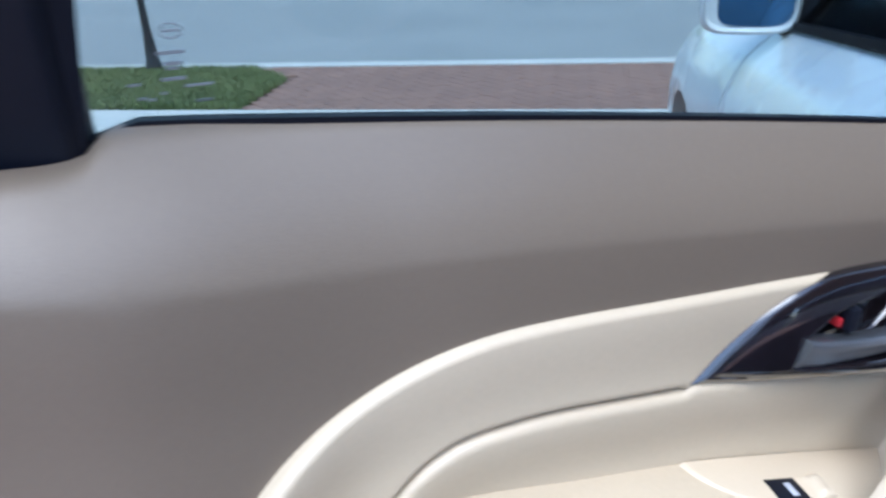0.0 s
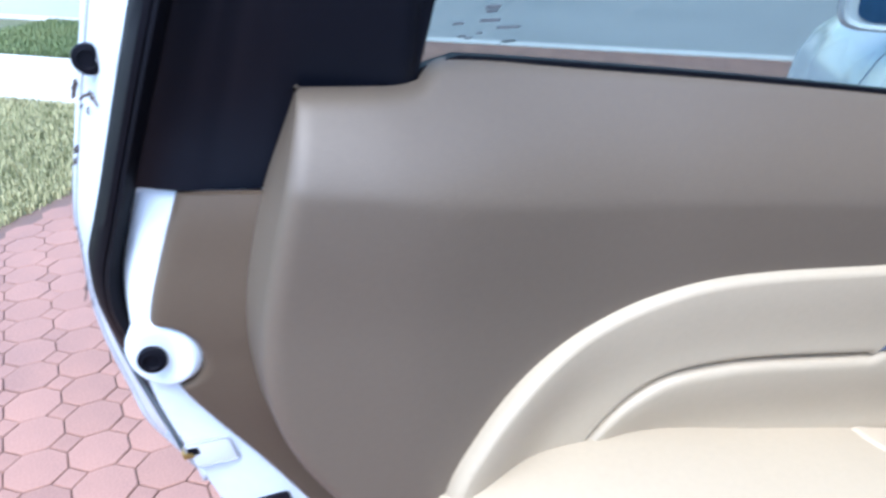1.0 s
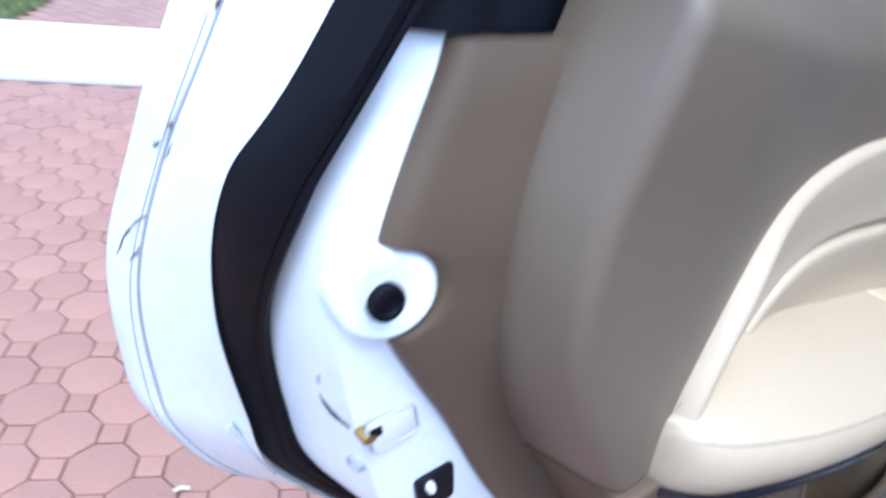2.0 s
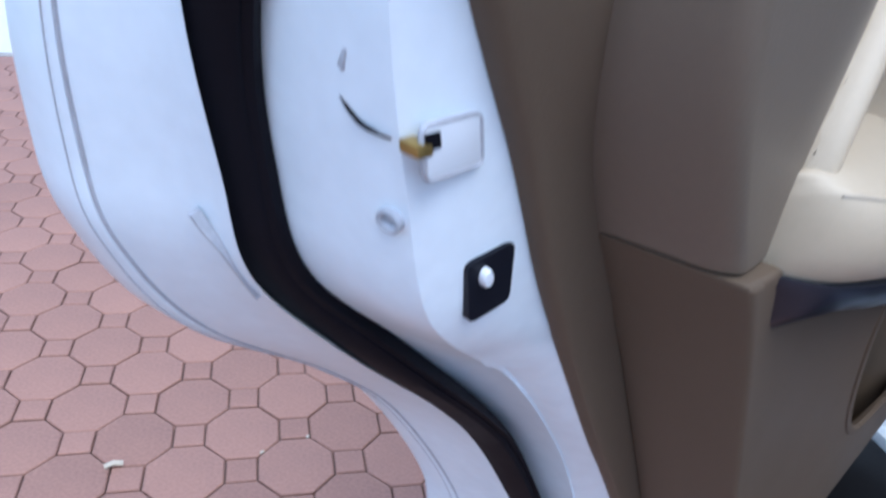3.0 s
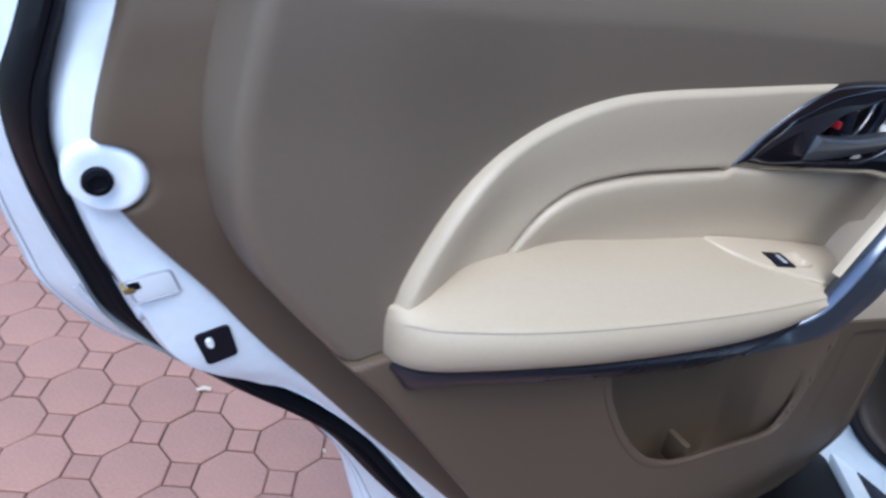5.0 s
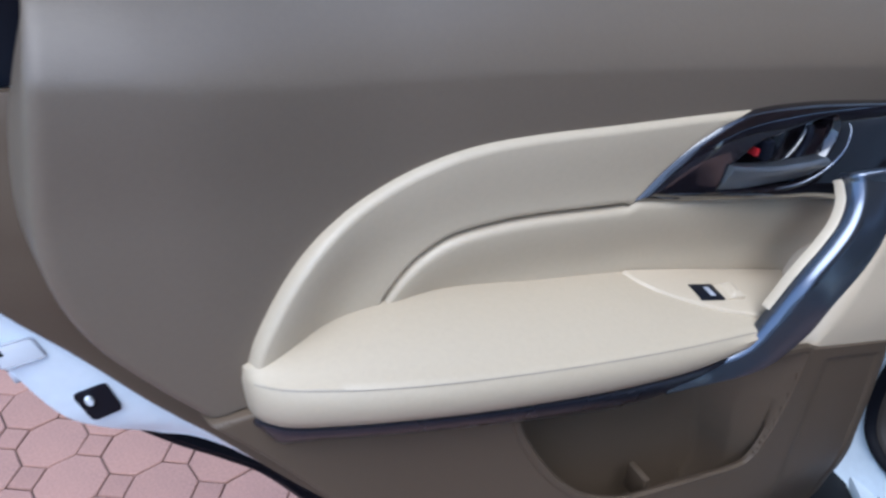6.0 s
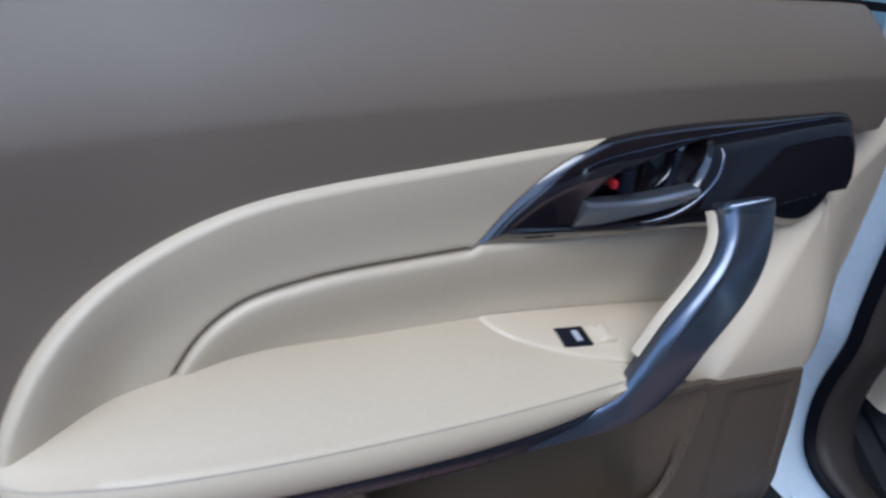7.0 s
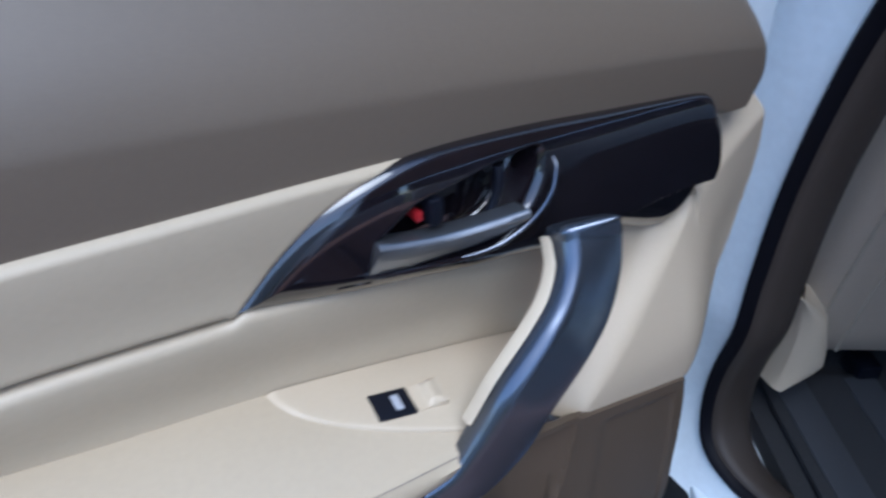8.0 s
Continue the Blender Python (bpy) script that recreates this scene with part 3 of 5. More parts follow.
def upper(u, v):
    x = -0.05 + 0.83 * u
    for _ in range(5):
        zhi = belt(x)
        z = FOOT + (zhi - FOOT) * v
        a, r, b = left_edge(z), ridge(z), right_edge(z)
        x = a if u < 0.16 else r + 0.009 + (b - r - 0.009) * (u - 0.16) / 0.84
    f = panel_y(max(x, r), max(0, crest(max(x, r)) - z))
    yb = 0.031 - 0.019 * smooth_step(0.92, 1.0, z)
    if u < 0.08:
        k = 0.74 * u / 0.08
        x, y = a + (r - a) * k, yb + (f - yb) * k
    elif u < 0.16:
        k = (u - 0.08) / 0.08
        f2 = panel_y(r + 0.009, max(0, crest(r + 0.009) - z))
        x0, y0 = a + (r - a) * 0.74, yb + (f - yb) * 0.74
        x = (1 - k) ** 2 * x0 + 2 * k * (1 - k) * r + k * k * (r + 0.009)
        y = (1 - k) ** 2 * y0 + 2 * k * (1 - k) * f + k * k * f2
    else:
        y = f
    y += rounding(b - x, 0.02, 0.030) + rounding(max(0, zhi - z), 0.005, 0.005) + rounding(z - FOOT, 0.0025, 0.003)
    y += 0.030 * smooth_step(0.0, -0.010, z - panel_end(x)) * smooth_step(0.045, 0.055, x)
    return (x, min(y, 0.045), z)
us = np.concatenate([np.linspace(0, 0.08, 8)[:-1], np.linspace(0.08, 0.16, 14)[:-1], np.linspace(0.16, 0.965, 130), np.linspace(0.965, 1, 9)[1:]])
vs = np.concatenate([np.linspace(0, 0.02, 5)[:-1], np.linspace(0.02, 0.97, 76), np.linspace(0.97, 1, 7)[1:]])
close_back(bm, grid(bm, 0, 0, upper, us, vs), (0, 0.012, 0))
part("upper_panel", bm, TAUPE, door, "taupe grained vinyl upper panel with a soft fold")

# cream leather inserts
arm_back = curve([(0.0285, 0.933), (0.048, 0.9375), (0.066, 0.9390), (0.094, 0.9405), (0.128, 0.9395), (0.184, 0.931), (0.258, 0.9130), (0.341, 0.8950), (0.440, 0.8665), (0.560, 0.828)])
mid = curve([(0.128, 0.938), (0.144, 0.956), (0.161, 0.969), (0.183, 0.9775), (0.214, 0.979), (0.251, 0.9765), (0.338, 0.9645)])
trim_bot = curve([(0.3340, 0.9660), (0.375, 0.9575), (0.4083, 0.9520), (0.4446, 0.9445), (0.4854, 0.9355), (0.5237, 0.9270), (0.6065, 0.9020), (0.6583, 0.8805), (0.6850, 0.8735), (0.7035, 0.8820), (0.7135, 0.9000), (0.7180, 0.930)])
def low1(x):
    if x < 0.128:
        return arm_back(x) - 0.010
    return mid(x) + 0.0012 if x < 0.335 else trim_top(x) - 0.004
bm = bmesh.new()
INS_LINE = np.array([(x, ins_top(x)) for x in np.linspace(0.0285, 0.475, 1600)])
def insert_y(x, z):
    d = float(np.hypot(INS_LINE[:, 0] - x, INS_LINE[:, 1] - z).min())
    f = min(face_y(x), 0.003) - 0.004 * smooth_step(0.13, 0.07, x)
    roll = 0.013 * math.sqrt(max(0.0, 1 - (1 - min(d, 0.0065) / 0.0065) ** 2))
    return f + 0.006 - roll + (0.0065 - 0.6 * f) * smooth_step(0.007, 0.060, d)
def upper_insert(u, v):
    x = 0.0325 + 0.4305 * u
    a = low1(x)
    b = max(ins_top(x), a + 0.0005)
    z = a + (b - a) * v
    return (x, insert_y(x, z) + (0.5 * rounding(z - a, 0.006, 0.008) if x > 0.125 else 0.0), z)
close_back(bm, grid(bm, 0, 0, upper_insert, np.concatenate([np.linspace(0, 0.10, 24)[:-1], np.linspace(0.10, 1, 110)]), np.concatenate([np.linspace(0, 0.1, 5)[:-1], np.linspace(0.1, 0.75, 20)[:-1], 1 - 0.25 * np.linspace(1, 0, 20) ** 1.6])), (0, 0.03, 0))
part("upper_insert", bm, CREAM, door, "padded cream leather insert")
bm = bmesh.new()
plate(bm, 0.129, 0.60, lambda x: arm_back(min(x, 0.55)) - 0.015, lambda x: (mid(x) - 0.0012) if x < 0.335 else trim_bot(x) + 0.003, lambda x, z: -0.001, r=0.006, h=0.008, nu=80, nv=22, back=0.03,
      shape=lambda x, z: 0.010 * smooth_step(0.004, 0.06, (mid(x) if x < 0.335 else trim_bot(x)) - z), ends=False)
part("lower_insert", bm, CREAM, door, "cream leather insert over the armrest")

# armrest pad
front_y = curve([(0.0285, -0.027), (0.0335, -0.036), (0.048, -0.048), (0.075, -0.058), (0.11, -0.066), (0.17, -0.072), (0.26, -0.075), (0.36, -0.075), (0.44, -0.073)])
arm_back_y = curve([(0.0285, -0.016), (0.048, -0.006), (0.068, 0.003), (0.091, 0.008), (0.12, 0.011), (0.60, 0.011)])
stitch_z = curve([(0.0285, 0.9370), (0.036, 0.9385), (0.050, 0.9375), (0.075, 0.9345), (0.11, 0.9285), (0.17, 0.916), (0.26, 0.8965), (0.34, 0.880), (0.44, 0.862)])
thick = curve([(0.0285, 0.040), (0.04, 0.042), (0.06, 0.0415), (0.11, 0.039), (0.20, 0.040), (0.30, 0.040), (0.38, 0.034), (0.44, 0.016)])
bm = bmesh.new()
rows = []
for x in np.concatenate([np.linspace(0.0285, 0.06, 16)[:-1], np.linspace(0.06, 0.44, 44)]):
    zb, zs, yf, th, yk = arm_back(x) + 0.002, stitch_z(x), front_y(x), thick(x), arm_back_y(x)
    end = rounding(x - 0.0285, 0.008, 1.0)
    yf, zs, zb, th = yf + 0.008 * end, zs - 0.005 * end, zb - 0.004 * end, th - 0.006 * end
    pts = [(0.02, zb - 0.03), (yk + 0.003, zb - 0.006), (yk, zb - 0.001)]
    for t in np.linspace(0.1, 1, 9):
        pts.append((yk + (yf + 0.008 - yk) * t, zb + (zs - zb) * t + 0.004 * math.sin(math.pi * t)))
    pts += [(yf + 0.0032, zs - 0.0012), (yf + 0.0022, zs - 0.0026), (yf + 0.0006, zs - 0.005), (yf - 0.002, zs - 0.3 * th), (yf - 0.001, zs - 0.6 * th), (yf + 0.004, zs - 0.85 * th), (yf + 0.012, zs - th), (0.02, zs - th)]
    rows.append([bm.verts.new((x, y, z)) for y, z in pts])
for a, b in zip(rows, rows[1:]):
    for j in range(len(a)):
        k = (j + 1) % len(a)
        bm.faces.new((a[j], a[k], b[k], b[j]))
bm.faces.new(rows[0])
bm.faces.new(rows[-1][::-1])
part("armrest", bm, CREAM, door, "padded cream leather armrest with a stitched seam")
bm = bmesh.new()
sweep(bm, [(x, front_y(x) + 0.0022, stitch_z(x) - 0.0024) for x in np.linspace(0.034, 0.44, 60)], circle(0.0005, 6))
part("seam", bm, THREAD, door, "thin stitched seam")

# inner floor of the armrest that carries the window switch
def arm_top(x, y):
    zb, zs, yf = arm_back(min(x, 0.55)) + 0.002, stitch_z(min(x, 0.44)) - 0.20 * max(0, x - 0.44), front_y(min(x, 0.44))
    t = (0.012 - y) / (0.012 - yf)
    return zb + (zs - zb) * t + 0.004 * math.sin(math.pi * min(1, max(0, t)))
bm = bmesh.new()
def switch_floor(u, v):
    y = 0.008 - 0.070 * v
    xa = 0.342 + 0.100 * v ** 2
    x = xa + (0.545 - 0.085 * v - xa) * u
    return (x, y, arm_top(x, y) + 0.0016 - rounding(min(x - xa, 0.02), 0.004, 0.0022))
close_back(bm, grid(bm, 0, 0, switch_floor, eased(24, 0.1), np.linspace(0, 1, 14)), (0, 0, -0.012))
part("switch_panel", bm, CREAM_HARD, door, "smooth cream plastic switch panel")
bm = bmesh.new()
zc = arm_top(0.412, -0.028)
SW = Matrix.Translation((0.4065, -0.028, zc + 0.0030)) @ Matrix.Rotation(radians(12), 4, "Y") @ Matrix.Rotation(radians(5), 4, "X") @ Matrix.Rotation(radians(-6), 4, "Z")
box(bm, (-0.014, -0.0105, -0.004), (0.012, 0.0105, 0.0008), 0.0012, SW)
part("window_switch", bm, BLACK_TRIM, door, "black rocker window switch")
bm = bmesh.new()
# the pale grey of this bar paints the sky's reflection on the switch
box(bm, (-0.0006, -0.0058, 0.0004), (0.0046, 0.0058, 0.0014), 0.0005, SW)
part("rocker", bm, GREY_MARK, door, "rocker face, pale grey for a painted sky reflection")
bm = bmesh.new()
# no hollow is cut: a raised wedge shapes the scoop's light and shade
def scoop(u, v):
    wedge = 0.0030 * smooth_step(0.30, 0.52, u) * smooth_step(1.0, 0.55, u) * smooth_step(0.0, 0.15, v) * smooth_step(1.0, 0.85, v)
    return SW @ Vector((0.0122 + 0.0205 * u + 0.002 * v, -0.0095 + 0.0195 * v, -0.0004 + 0.0042 * u + wedge))
close_back(bm, grid(bm, 16, 14, scoop), (0, 0, -0.006))
part("finger_scoop_wedge", bm, CREAM_HARD, door)

# dark strip under the armrest, which runs up into the grab handle
bm = bmesh.new()
rows = []
for x in np.concatenate([np.linspace(0.030, 0.046, 9)[:-1], np.linspace(0.046, 0.455, 42)]):
    zs, yf, th = stitch_z(min(x, 0.44)), front_y(min(x, 0.44)), thick(min(x, 0.44))
    zt = zs - th + 0.003
    zbm = zs - 0.064 - 0.016 * smooth_step(0.05, 0.4, x)
    zbm = max(zbm, zt - 0.040) * smooth_step(0.045, 0.07, x) + (zt - 0.033 * math.sqrt(min(1, (x - 0.0295) / 0.012))) * (1 - smooth_step(0.045, 0.07, x))
    pts = [(yf + 0.004, zt), (yf + 0.004, zt - 0.004), (yf + 0.010, (zt + zbm) / 2), (yf + 0.022, zbm + 0.003), (yf + 0.030, zbm), (0.03, zbm), (0.03, zt)]
    rows.append([bm.verts.new((x, y, z)) for y, z in pts])
for a, b in zip(rows, rows[1:]):
    for j in range(len(a)):
        k = (j + 1) % len(a)
        bm.faces.new((a[j], a[k], b[k], b[j]))
bm.faces.new(rows[0])
bm.faces.new(rows[-1][::-1])
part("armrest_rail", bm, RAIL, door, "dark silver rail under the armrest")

# grab handle
H = catmull([(0.5200, -0.040, 0.972), (0.5185, -0.046, 0.963), (0.5135, -0.054, 0.951), (0.5020, -0.061, 0.936), (0.4855, -0.065, 0.921), (0.4610, -0.067, 0.898), (0.4420, -0.0665, 0.870), (0.4200, -0.066, 0.846), (0.388, -0.060, 0.833), (0.345, -0.054, 0.832)], 10)
bm = bmesh.new()
# section: a narrow face towards the armrest, a ridge, a wide face rising towards the hinges
sec = [(0.0104, -0.0020), (0.0112, 0.0020), (0.0106, 0.0075), (0.0092, 0.0115), (0.0070, 0.0140), (0.0035, 0.0160), (-0.0040, 0.0200), (-0.0120, 0.0245), (-0.0165, 0.0262), (-0.0195, 0.0245), (-0.0205, 0.0180), (-0.0195, -0.0020), (-0.0160, -0.0080)]
sweep(bm, H, sec, up=(0, -1, 0), scale=lambda t: 1.0 + 0.10 * smooth_step(0.26, 0.0, t) - 0.30 * (1 - min(1, t / 0.05)) ** 2 - 0.5 * smooth_step(0.62, 0.95, t))
part("grab_handle", bm, SILVER, door, "dark silver curved grab handle")
bm = bmesh.new()
sweep(bm, H[5:60], [(0.0098, -0.0060), (0.0108, 0.0008), (0.0120, 0.0018), (0.0132, 0.0000), (0.0128, -0.0060)], up=(0, -1, 0))
part("handle_lining", bm, CREAM_HARD, door, "cream lining inside the grab handle")

# glossy trim with the recessed opener
BEZEL = catmull([(0.4060, 0.9690), (0.4129, 0.9865), (0.4228, 0.9945), (0.4372, 1.0030), (0.4557, 1.0065), (0.4834, 1.0095), (0.5080, 1.0105), (0.5245, 1.0095), (0.5270, 1.0000), (0.5225, 0.9865), (0.5107, 0.9725), (0.4923, 0.9620), (0.4747, 0.9590), (0.4389, 0.9625), (0.4157, 0.9655), (0.4060, 0.9690)], 5)[:-1]
def bulge(x, z):
    """How far the glossy trim swells out of the door round the opener."""
    v = (z - trim_bot(x)) / max(0.004, trim_top(x) - trim_bot(x))
    return -0.007 * smooth_step(0.34, 0.42, x) - 0.019 * smooth_step(0.36, 0.49, x) * smooth_step(0.71, 0.54, x) * math.sqrt(smooth_step(0.0, 0.30, v)) * (1 - 0.85 * min(1.0, max(0.0, v)))
bm = bmesh.new()
def gloss_shape(x, z):
    d = seg_dist(x, z, BEZEL)
    shelf = 0.929 - 0.155 * (x - 0.62)
    return bulge(x, z) + 0.024 * smooth_step(0.0008, -0.010, d) + 0.013 * smooth_step(0.565, 0.580, x) * smooth_step(shelf, shelf - 0.004, z)
plate(bm, 0.334, 0.718, trim_bot, trim_top, lambda x, z: -0.003, r=0.020, h=0.010, nu=300, nv=120, back=0.03, shape=gloss_shape, ends=False)
part("gloss_trim", bm, GLOSS, door, "glossy black trim round the door opener")
# lever: a blade with a rolled upper edge, standing further out towards the hinges
LEVER_TOP = catmull([(0.4126, -0.0175, 0.9880), (0.4278, -0.0200, 0.9847), (0.4544, -0.0240, 0.9812), (0.4819, -0.0285, 0.9809), (0.5032, -0.0320, 0.9816)], 8)
LEVER_BOT = catmull([(0.4071, -0.0125, 0.9680), (0.4291, -0.0165, 0.9659), (0.4562, -0.0215, 0.9668), (0.4846, -0.0265, 0.9690), (0.5000, -0.0305, 0.9745)], 8)
bm = bmesh.new()
rows = []
for p, q in zip(LEVER_TOP, LEVER_BOT):
    p, q = Vector(p), Vector(q)
    row = [p + Vector((0, 0.014, 0.0)), p + Vector((0, 0.0030, 0.0018)), p + Vector((0, 0.0, 0.0012)), p + Vector((0, -0.0018, -0.0010))]
    row += [p + (q - p) * k + Vector((0, -0.0022 * math.sin(math.pi * min(1, k + 0.2)), 0)) for k in (0.3, 0.55, 0.8)]
    row += [q + Vector((0, 0.0002, 0.0006)), q + Vector((0, 0.0022, -0.0006)), q + Vector((0, 0.010, 0.0010))]
    rows.append([bm.verts.new(v) for v in row])
for a, b in zip(rows, rows[1:]):
    for j in range(len(a)):
        k = (j + 1) % len(a)
        bm.faces.new((a[j], a[k], b[k], b[j]))
bm.faces.new(rows[0])
bm.faces.new(rows[-1][::-1])
part("opener_lever", bm, LEVER, door, "satin silver door opener lever")
bm = bmesh.new()
sweep(bm, catmull([(0.4560, -0.0180, 0.9600), (0.4739, -0.0235, 0.9604), (0.4907, -0.0275, 0.9640), (0.5088, -0.0300, 0.9740), (0.5200, -0.0310, 0.9875), (0.5262, -0.0270, 1.0000), (0.5275, -0.0220, 1.0055)], 8), circle(0.0019, 10, 0.0014), scale=lambda t: 0.25 + 0.75 * math.sin(math.pi * min(1.0, 0.08 + 0.9 * t)))
part("opener_rim", bm, CHROME, door, "bright curved rim of the opener")
bm = bmesh.new()
box(bm, (0.4390, -0.0135, 0.9903), (0.4432, 0.002, 0.9966), 0.0014)
part("lock_flag", bm, RED, door, "red lock flag")
bm = bmesh.new()
box(bm, (0.4460, -0.0170, 0.9855), (0.4550, 0.002, 1.0030), 0.003)
part("lock_button", bm, BLACK_TRIM, door)
bm = bmesh.new()
sweep(bm, catmull([(0.4810, -0.012, 0.9690), (0.4862, -0.013, 0.9740), (0.4925, -0.013, 0.9860), (0.4945, -0.014, 0.9985), (0.4950, -0.012, 1.0060)], 5), circle(0.0030, 10))
part("finger_rib", bm, BLACK_TRIM, door)

# cream panel beside the hinges
low_top = curve([(-0.03, 0.9030), (0.040, 0.9030), (0.055, 0.894), (0.08, 0.880), (0.20, 0.858), (0.34, 0.836), (0.42, 0.820), (0.47, 0.800), (0.50, 0.7865), (0.525, 0.779), (0.59, 0.7595), (0.65, 0.742), (0.690, 0.7300), (0.6965, 0.724), (0.706, 0.69), (0.713, 0.63), (0.717, 0.57), (0.727, 0.51), (0.745, 0.46), (0.772, 0.41), (0.783, 0.376)])
hp_top = curve([(0.47, 0.935), (0.5237, 0.930), (0.6065, 0.9050), (0.6583, 0.8835), (0.6850, 0.8755), (0.7035, 0.8825), (0.7135, 0.9000), (0.7180, 0.928), (0.7200, 0.952), (0.723, 0.984), (0.740, 0.983), (0.760, 0.977), (0.778, 0.966), (0.792, 0.940), (0.802, 0.90), (0.806, 0.85)])
hp_right = curve([(0.60, 0.70), (0.690, 0.722), (0.70, 0.722), (0.72, 0.735), (0.748, 0.752), (0.778, 0.775), (0.798, 0.80), (0.806, 0.84)])
def hp_bot(x):
    return low_top(x) - 0.016 if x < 0.69 else hp_right(x)
def hp_base(x, z):
    return 0.008 - 0.046 * smooth_step(0.92, 0.76, z) * smooth_step(0.80, 0.69, x) * smooth_step(0.515, 0.575, x)
bm = bmesh.new()
def hp_shape(x, z):
    xa, xb = 0.540 + (z - 0.76) * 1.15, 0.556 + (z - 0.76) * 1.28
    t = (x - xa) / (xb - xa)
    return 0.016 * (1 - min(1, max(0, t))) + 0.06 * max(0.0, x - xb) * smooth_step(0.74, 0.85, z)
plate(bm, 0.47, 0.806, hp_bot, hp_top, hp_base, r=0.006, h=0.008, nu=110, nv=50, back=0.03, shape=hp_shape, ends=False)
part("hinge_panel", bm, CREAM_HARD, door, "plain cream plastic panel beside the hinges")

# lower panel with the map pocket
POCKET = catmull([(0.225, 0.84), (0.227, 0.812), (0.243, 0.773), (0.270, 0.726), (0.300, 0.690), (0.330, 0.668), (0.360, 0.654), (0.422, 0.640), (0.500, 0.624), (0.524, 0.628), (0.538, 0.655), (0.547, 0.690), (0.553, 0.730), (0.5555, 0.758), (0.551, 0.766), (0.515, 0.774), (0.47, 0.790), (0.42, 0.807), (0.33, 0.826), (0.24, 0.838), (0.225, 0.84)], 6)[:-1]
low_edge = curve([(-0.026, 0.93), (-0.0115, 0.909), (0.034, 0.843), (0.087, 0.752), (0.143, 0.653), (0.172, 0.604), (0.238, 0.50), (0.304, 0.40), (0.350, 0.345), (0.38, 0.327), (0.42, 0.322), (0.70, 0.322), (0.745, 0.326), (0.770, 0.345), (0.783, 0.373)])
low_right = curve([(0.30, 0.783), (0.376, 0.783), (0.41, 0.772), (0.46, 0.745), (0.51, 0.727), (0.57, 0.717), (0.63, 0.713), (0.69, 0.706), (0.728, 0.699), (0.80, 0.690), (1.0, 0.690)])
def low_front(x, z):
    return -0.026 - 0.014 * smooth_step(0.08, 0.26, x - (0.88 - z) * 0.35) + 0.05 * smooth_step(0.56, 0.33, z)
bm = bmesh.new()
def lower(u, v):
    x = -0.0065 + 0.7890 * u
    zb = low_edge(x)
    zt = max(low_top(x), zb + 0.0005)
    k = 1.0 + 0.62 * smooth_step(0.37, 0.30, x)
    z = zb + 0.020 * k * v / 0.22 if v < 0.22 else zb + 0.020 * k + (zt - zb - 0.020 * k) * (v - 0.22) / 0.78
    z = min(max(z, zb), zt)
    e = (z - zb) / k
    y = low_front(x, z)
    if x > 0.60:
        y += rounding(low_right(z) - x, 0.008, 0.008)
    y += rounding(zt - z, 0.0025, 0.003)
    inset = min(low_top(x) - z, low_right(z) - x)
    y += 0.0022 * smooth_step(0.017, 0.021, inset) * smooth_step(0.585, 0.60, x)
    y = 0.032 + (y - 0.032) * max(0.0, corner(e / 0.0098, 10 - 6 * smooth_step(0.70, 0.50, z)))
    return (x, min(y, 0.075), z)
rows = grid(bm, 0, 0, lower, np.concatenate([np.linspace(0, 0.03, 16)[:-1], np.linspace(0.03, 0.88, 200)[:-1], np.linspace(0.88, 1, 50)]), np.concatenate([np.linspace(0, 0.22, 22)[:-1], np.linspace(0.22, 1, 150)]))
inside = {v: seg_dist(v.co.x, v.co.z, POCKET) for r in rows for v in r if 0.2 < v.co.x < 0.58 and 0.6 < v.co.z < 0.86}
bmesh.ops.delete(bm, geom=[f for f in bm.faces if all(inside.get(v, 1) < 0.003 for v in f.verts)], context="FACES")
ob_rim = [e for e in bm.edges if e.is_boundary]
ex = bmesh.ops.extrude_edge_only(bm, edges=ob_rim)
for g in ex["geom"]:
    if isinstance(g, bmesh.types.BMVert):
        g.co.y += 0.015 if g.co.x < 0.06 and g.co.z > 0.88 else 0.035 if g.co.x > 0.698 and seg_dist(g.co.x, g.co.z, POCKET) > 0.004 else 0.003
part("lower_panel", bm, TAUPE_LOW, door, "taupe plastic lower panel with an open map pocket")
nxt, prv = np.roll(POCKET, -1, axis=0), np.roll(POCKET, 1, axis=0)
tan = (nxt - prv) / np.linalg.norm(nxt - prv, axis=1)[:, None]
PN = np.stack([-tan[:, 1], tan[:, 0]], axis=1)
if seg_dist(*(POCKET[10] + PN[10] * 0.004), POCKET) < 0:
    PN = -PN
bm = bmesh.new()
rings = []
# the lip, then the inside, which drops behind the front wall and leans in from the hinge side
for off, dy, slide, drop in ((0.0085, 0.004, 0, 0), (0.0072, -0.0006, 0, 0), (0.0042, -0.0013, 0, 0), (0.0014, -0.0008, 0, 0), (-0.0002, 0.002, 0, 0), (0.0004, 0.006, 0.05, 0.02), (0.001, 0.012, 0.25, 0.6), (0.001, 0.026, 0.9, 1.0), (0.0, 0.032, 1.0, 1.0), (-0.004, 0.058, 1.2, 1.0), (-0.012, 0.064, 1.3, 0.95)):
    ring = []
    for p, n in zip(POCKET, PN):
        down = max(0.0, -n[1])
        out = off + drop * (0.085 * down + 0.030 * max(0.0, -n[0]) * (1 - down))
        ring.append(bm.verts.new((p[0] + n[0] * out * (1 - 0.6 * down * drop) - 0.052 * slide * smooth_step(0.49, 0.552, p[0]), low_front(p[0], p[1]) + dy, p[1] + n[1] * out)))
    rings.append(ring)
for a, b in zip(rings, rings[1:]):
    for k in range(len(a)):
        q = (k + 1) % len(a)
        bm.faces.new((a[k], a[q], b[q], b[k]))
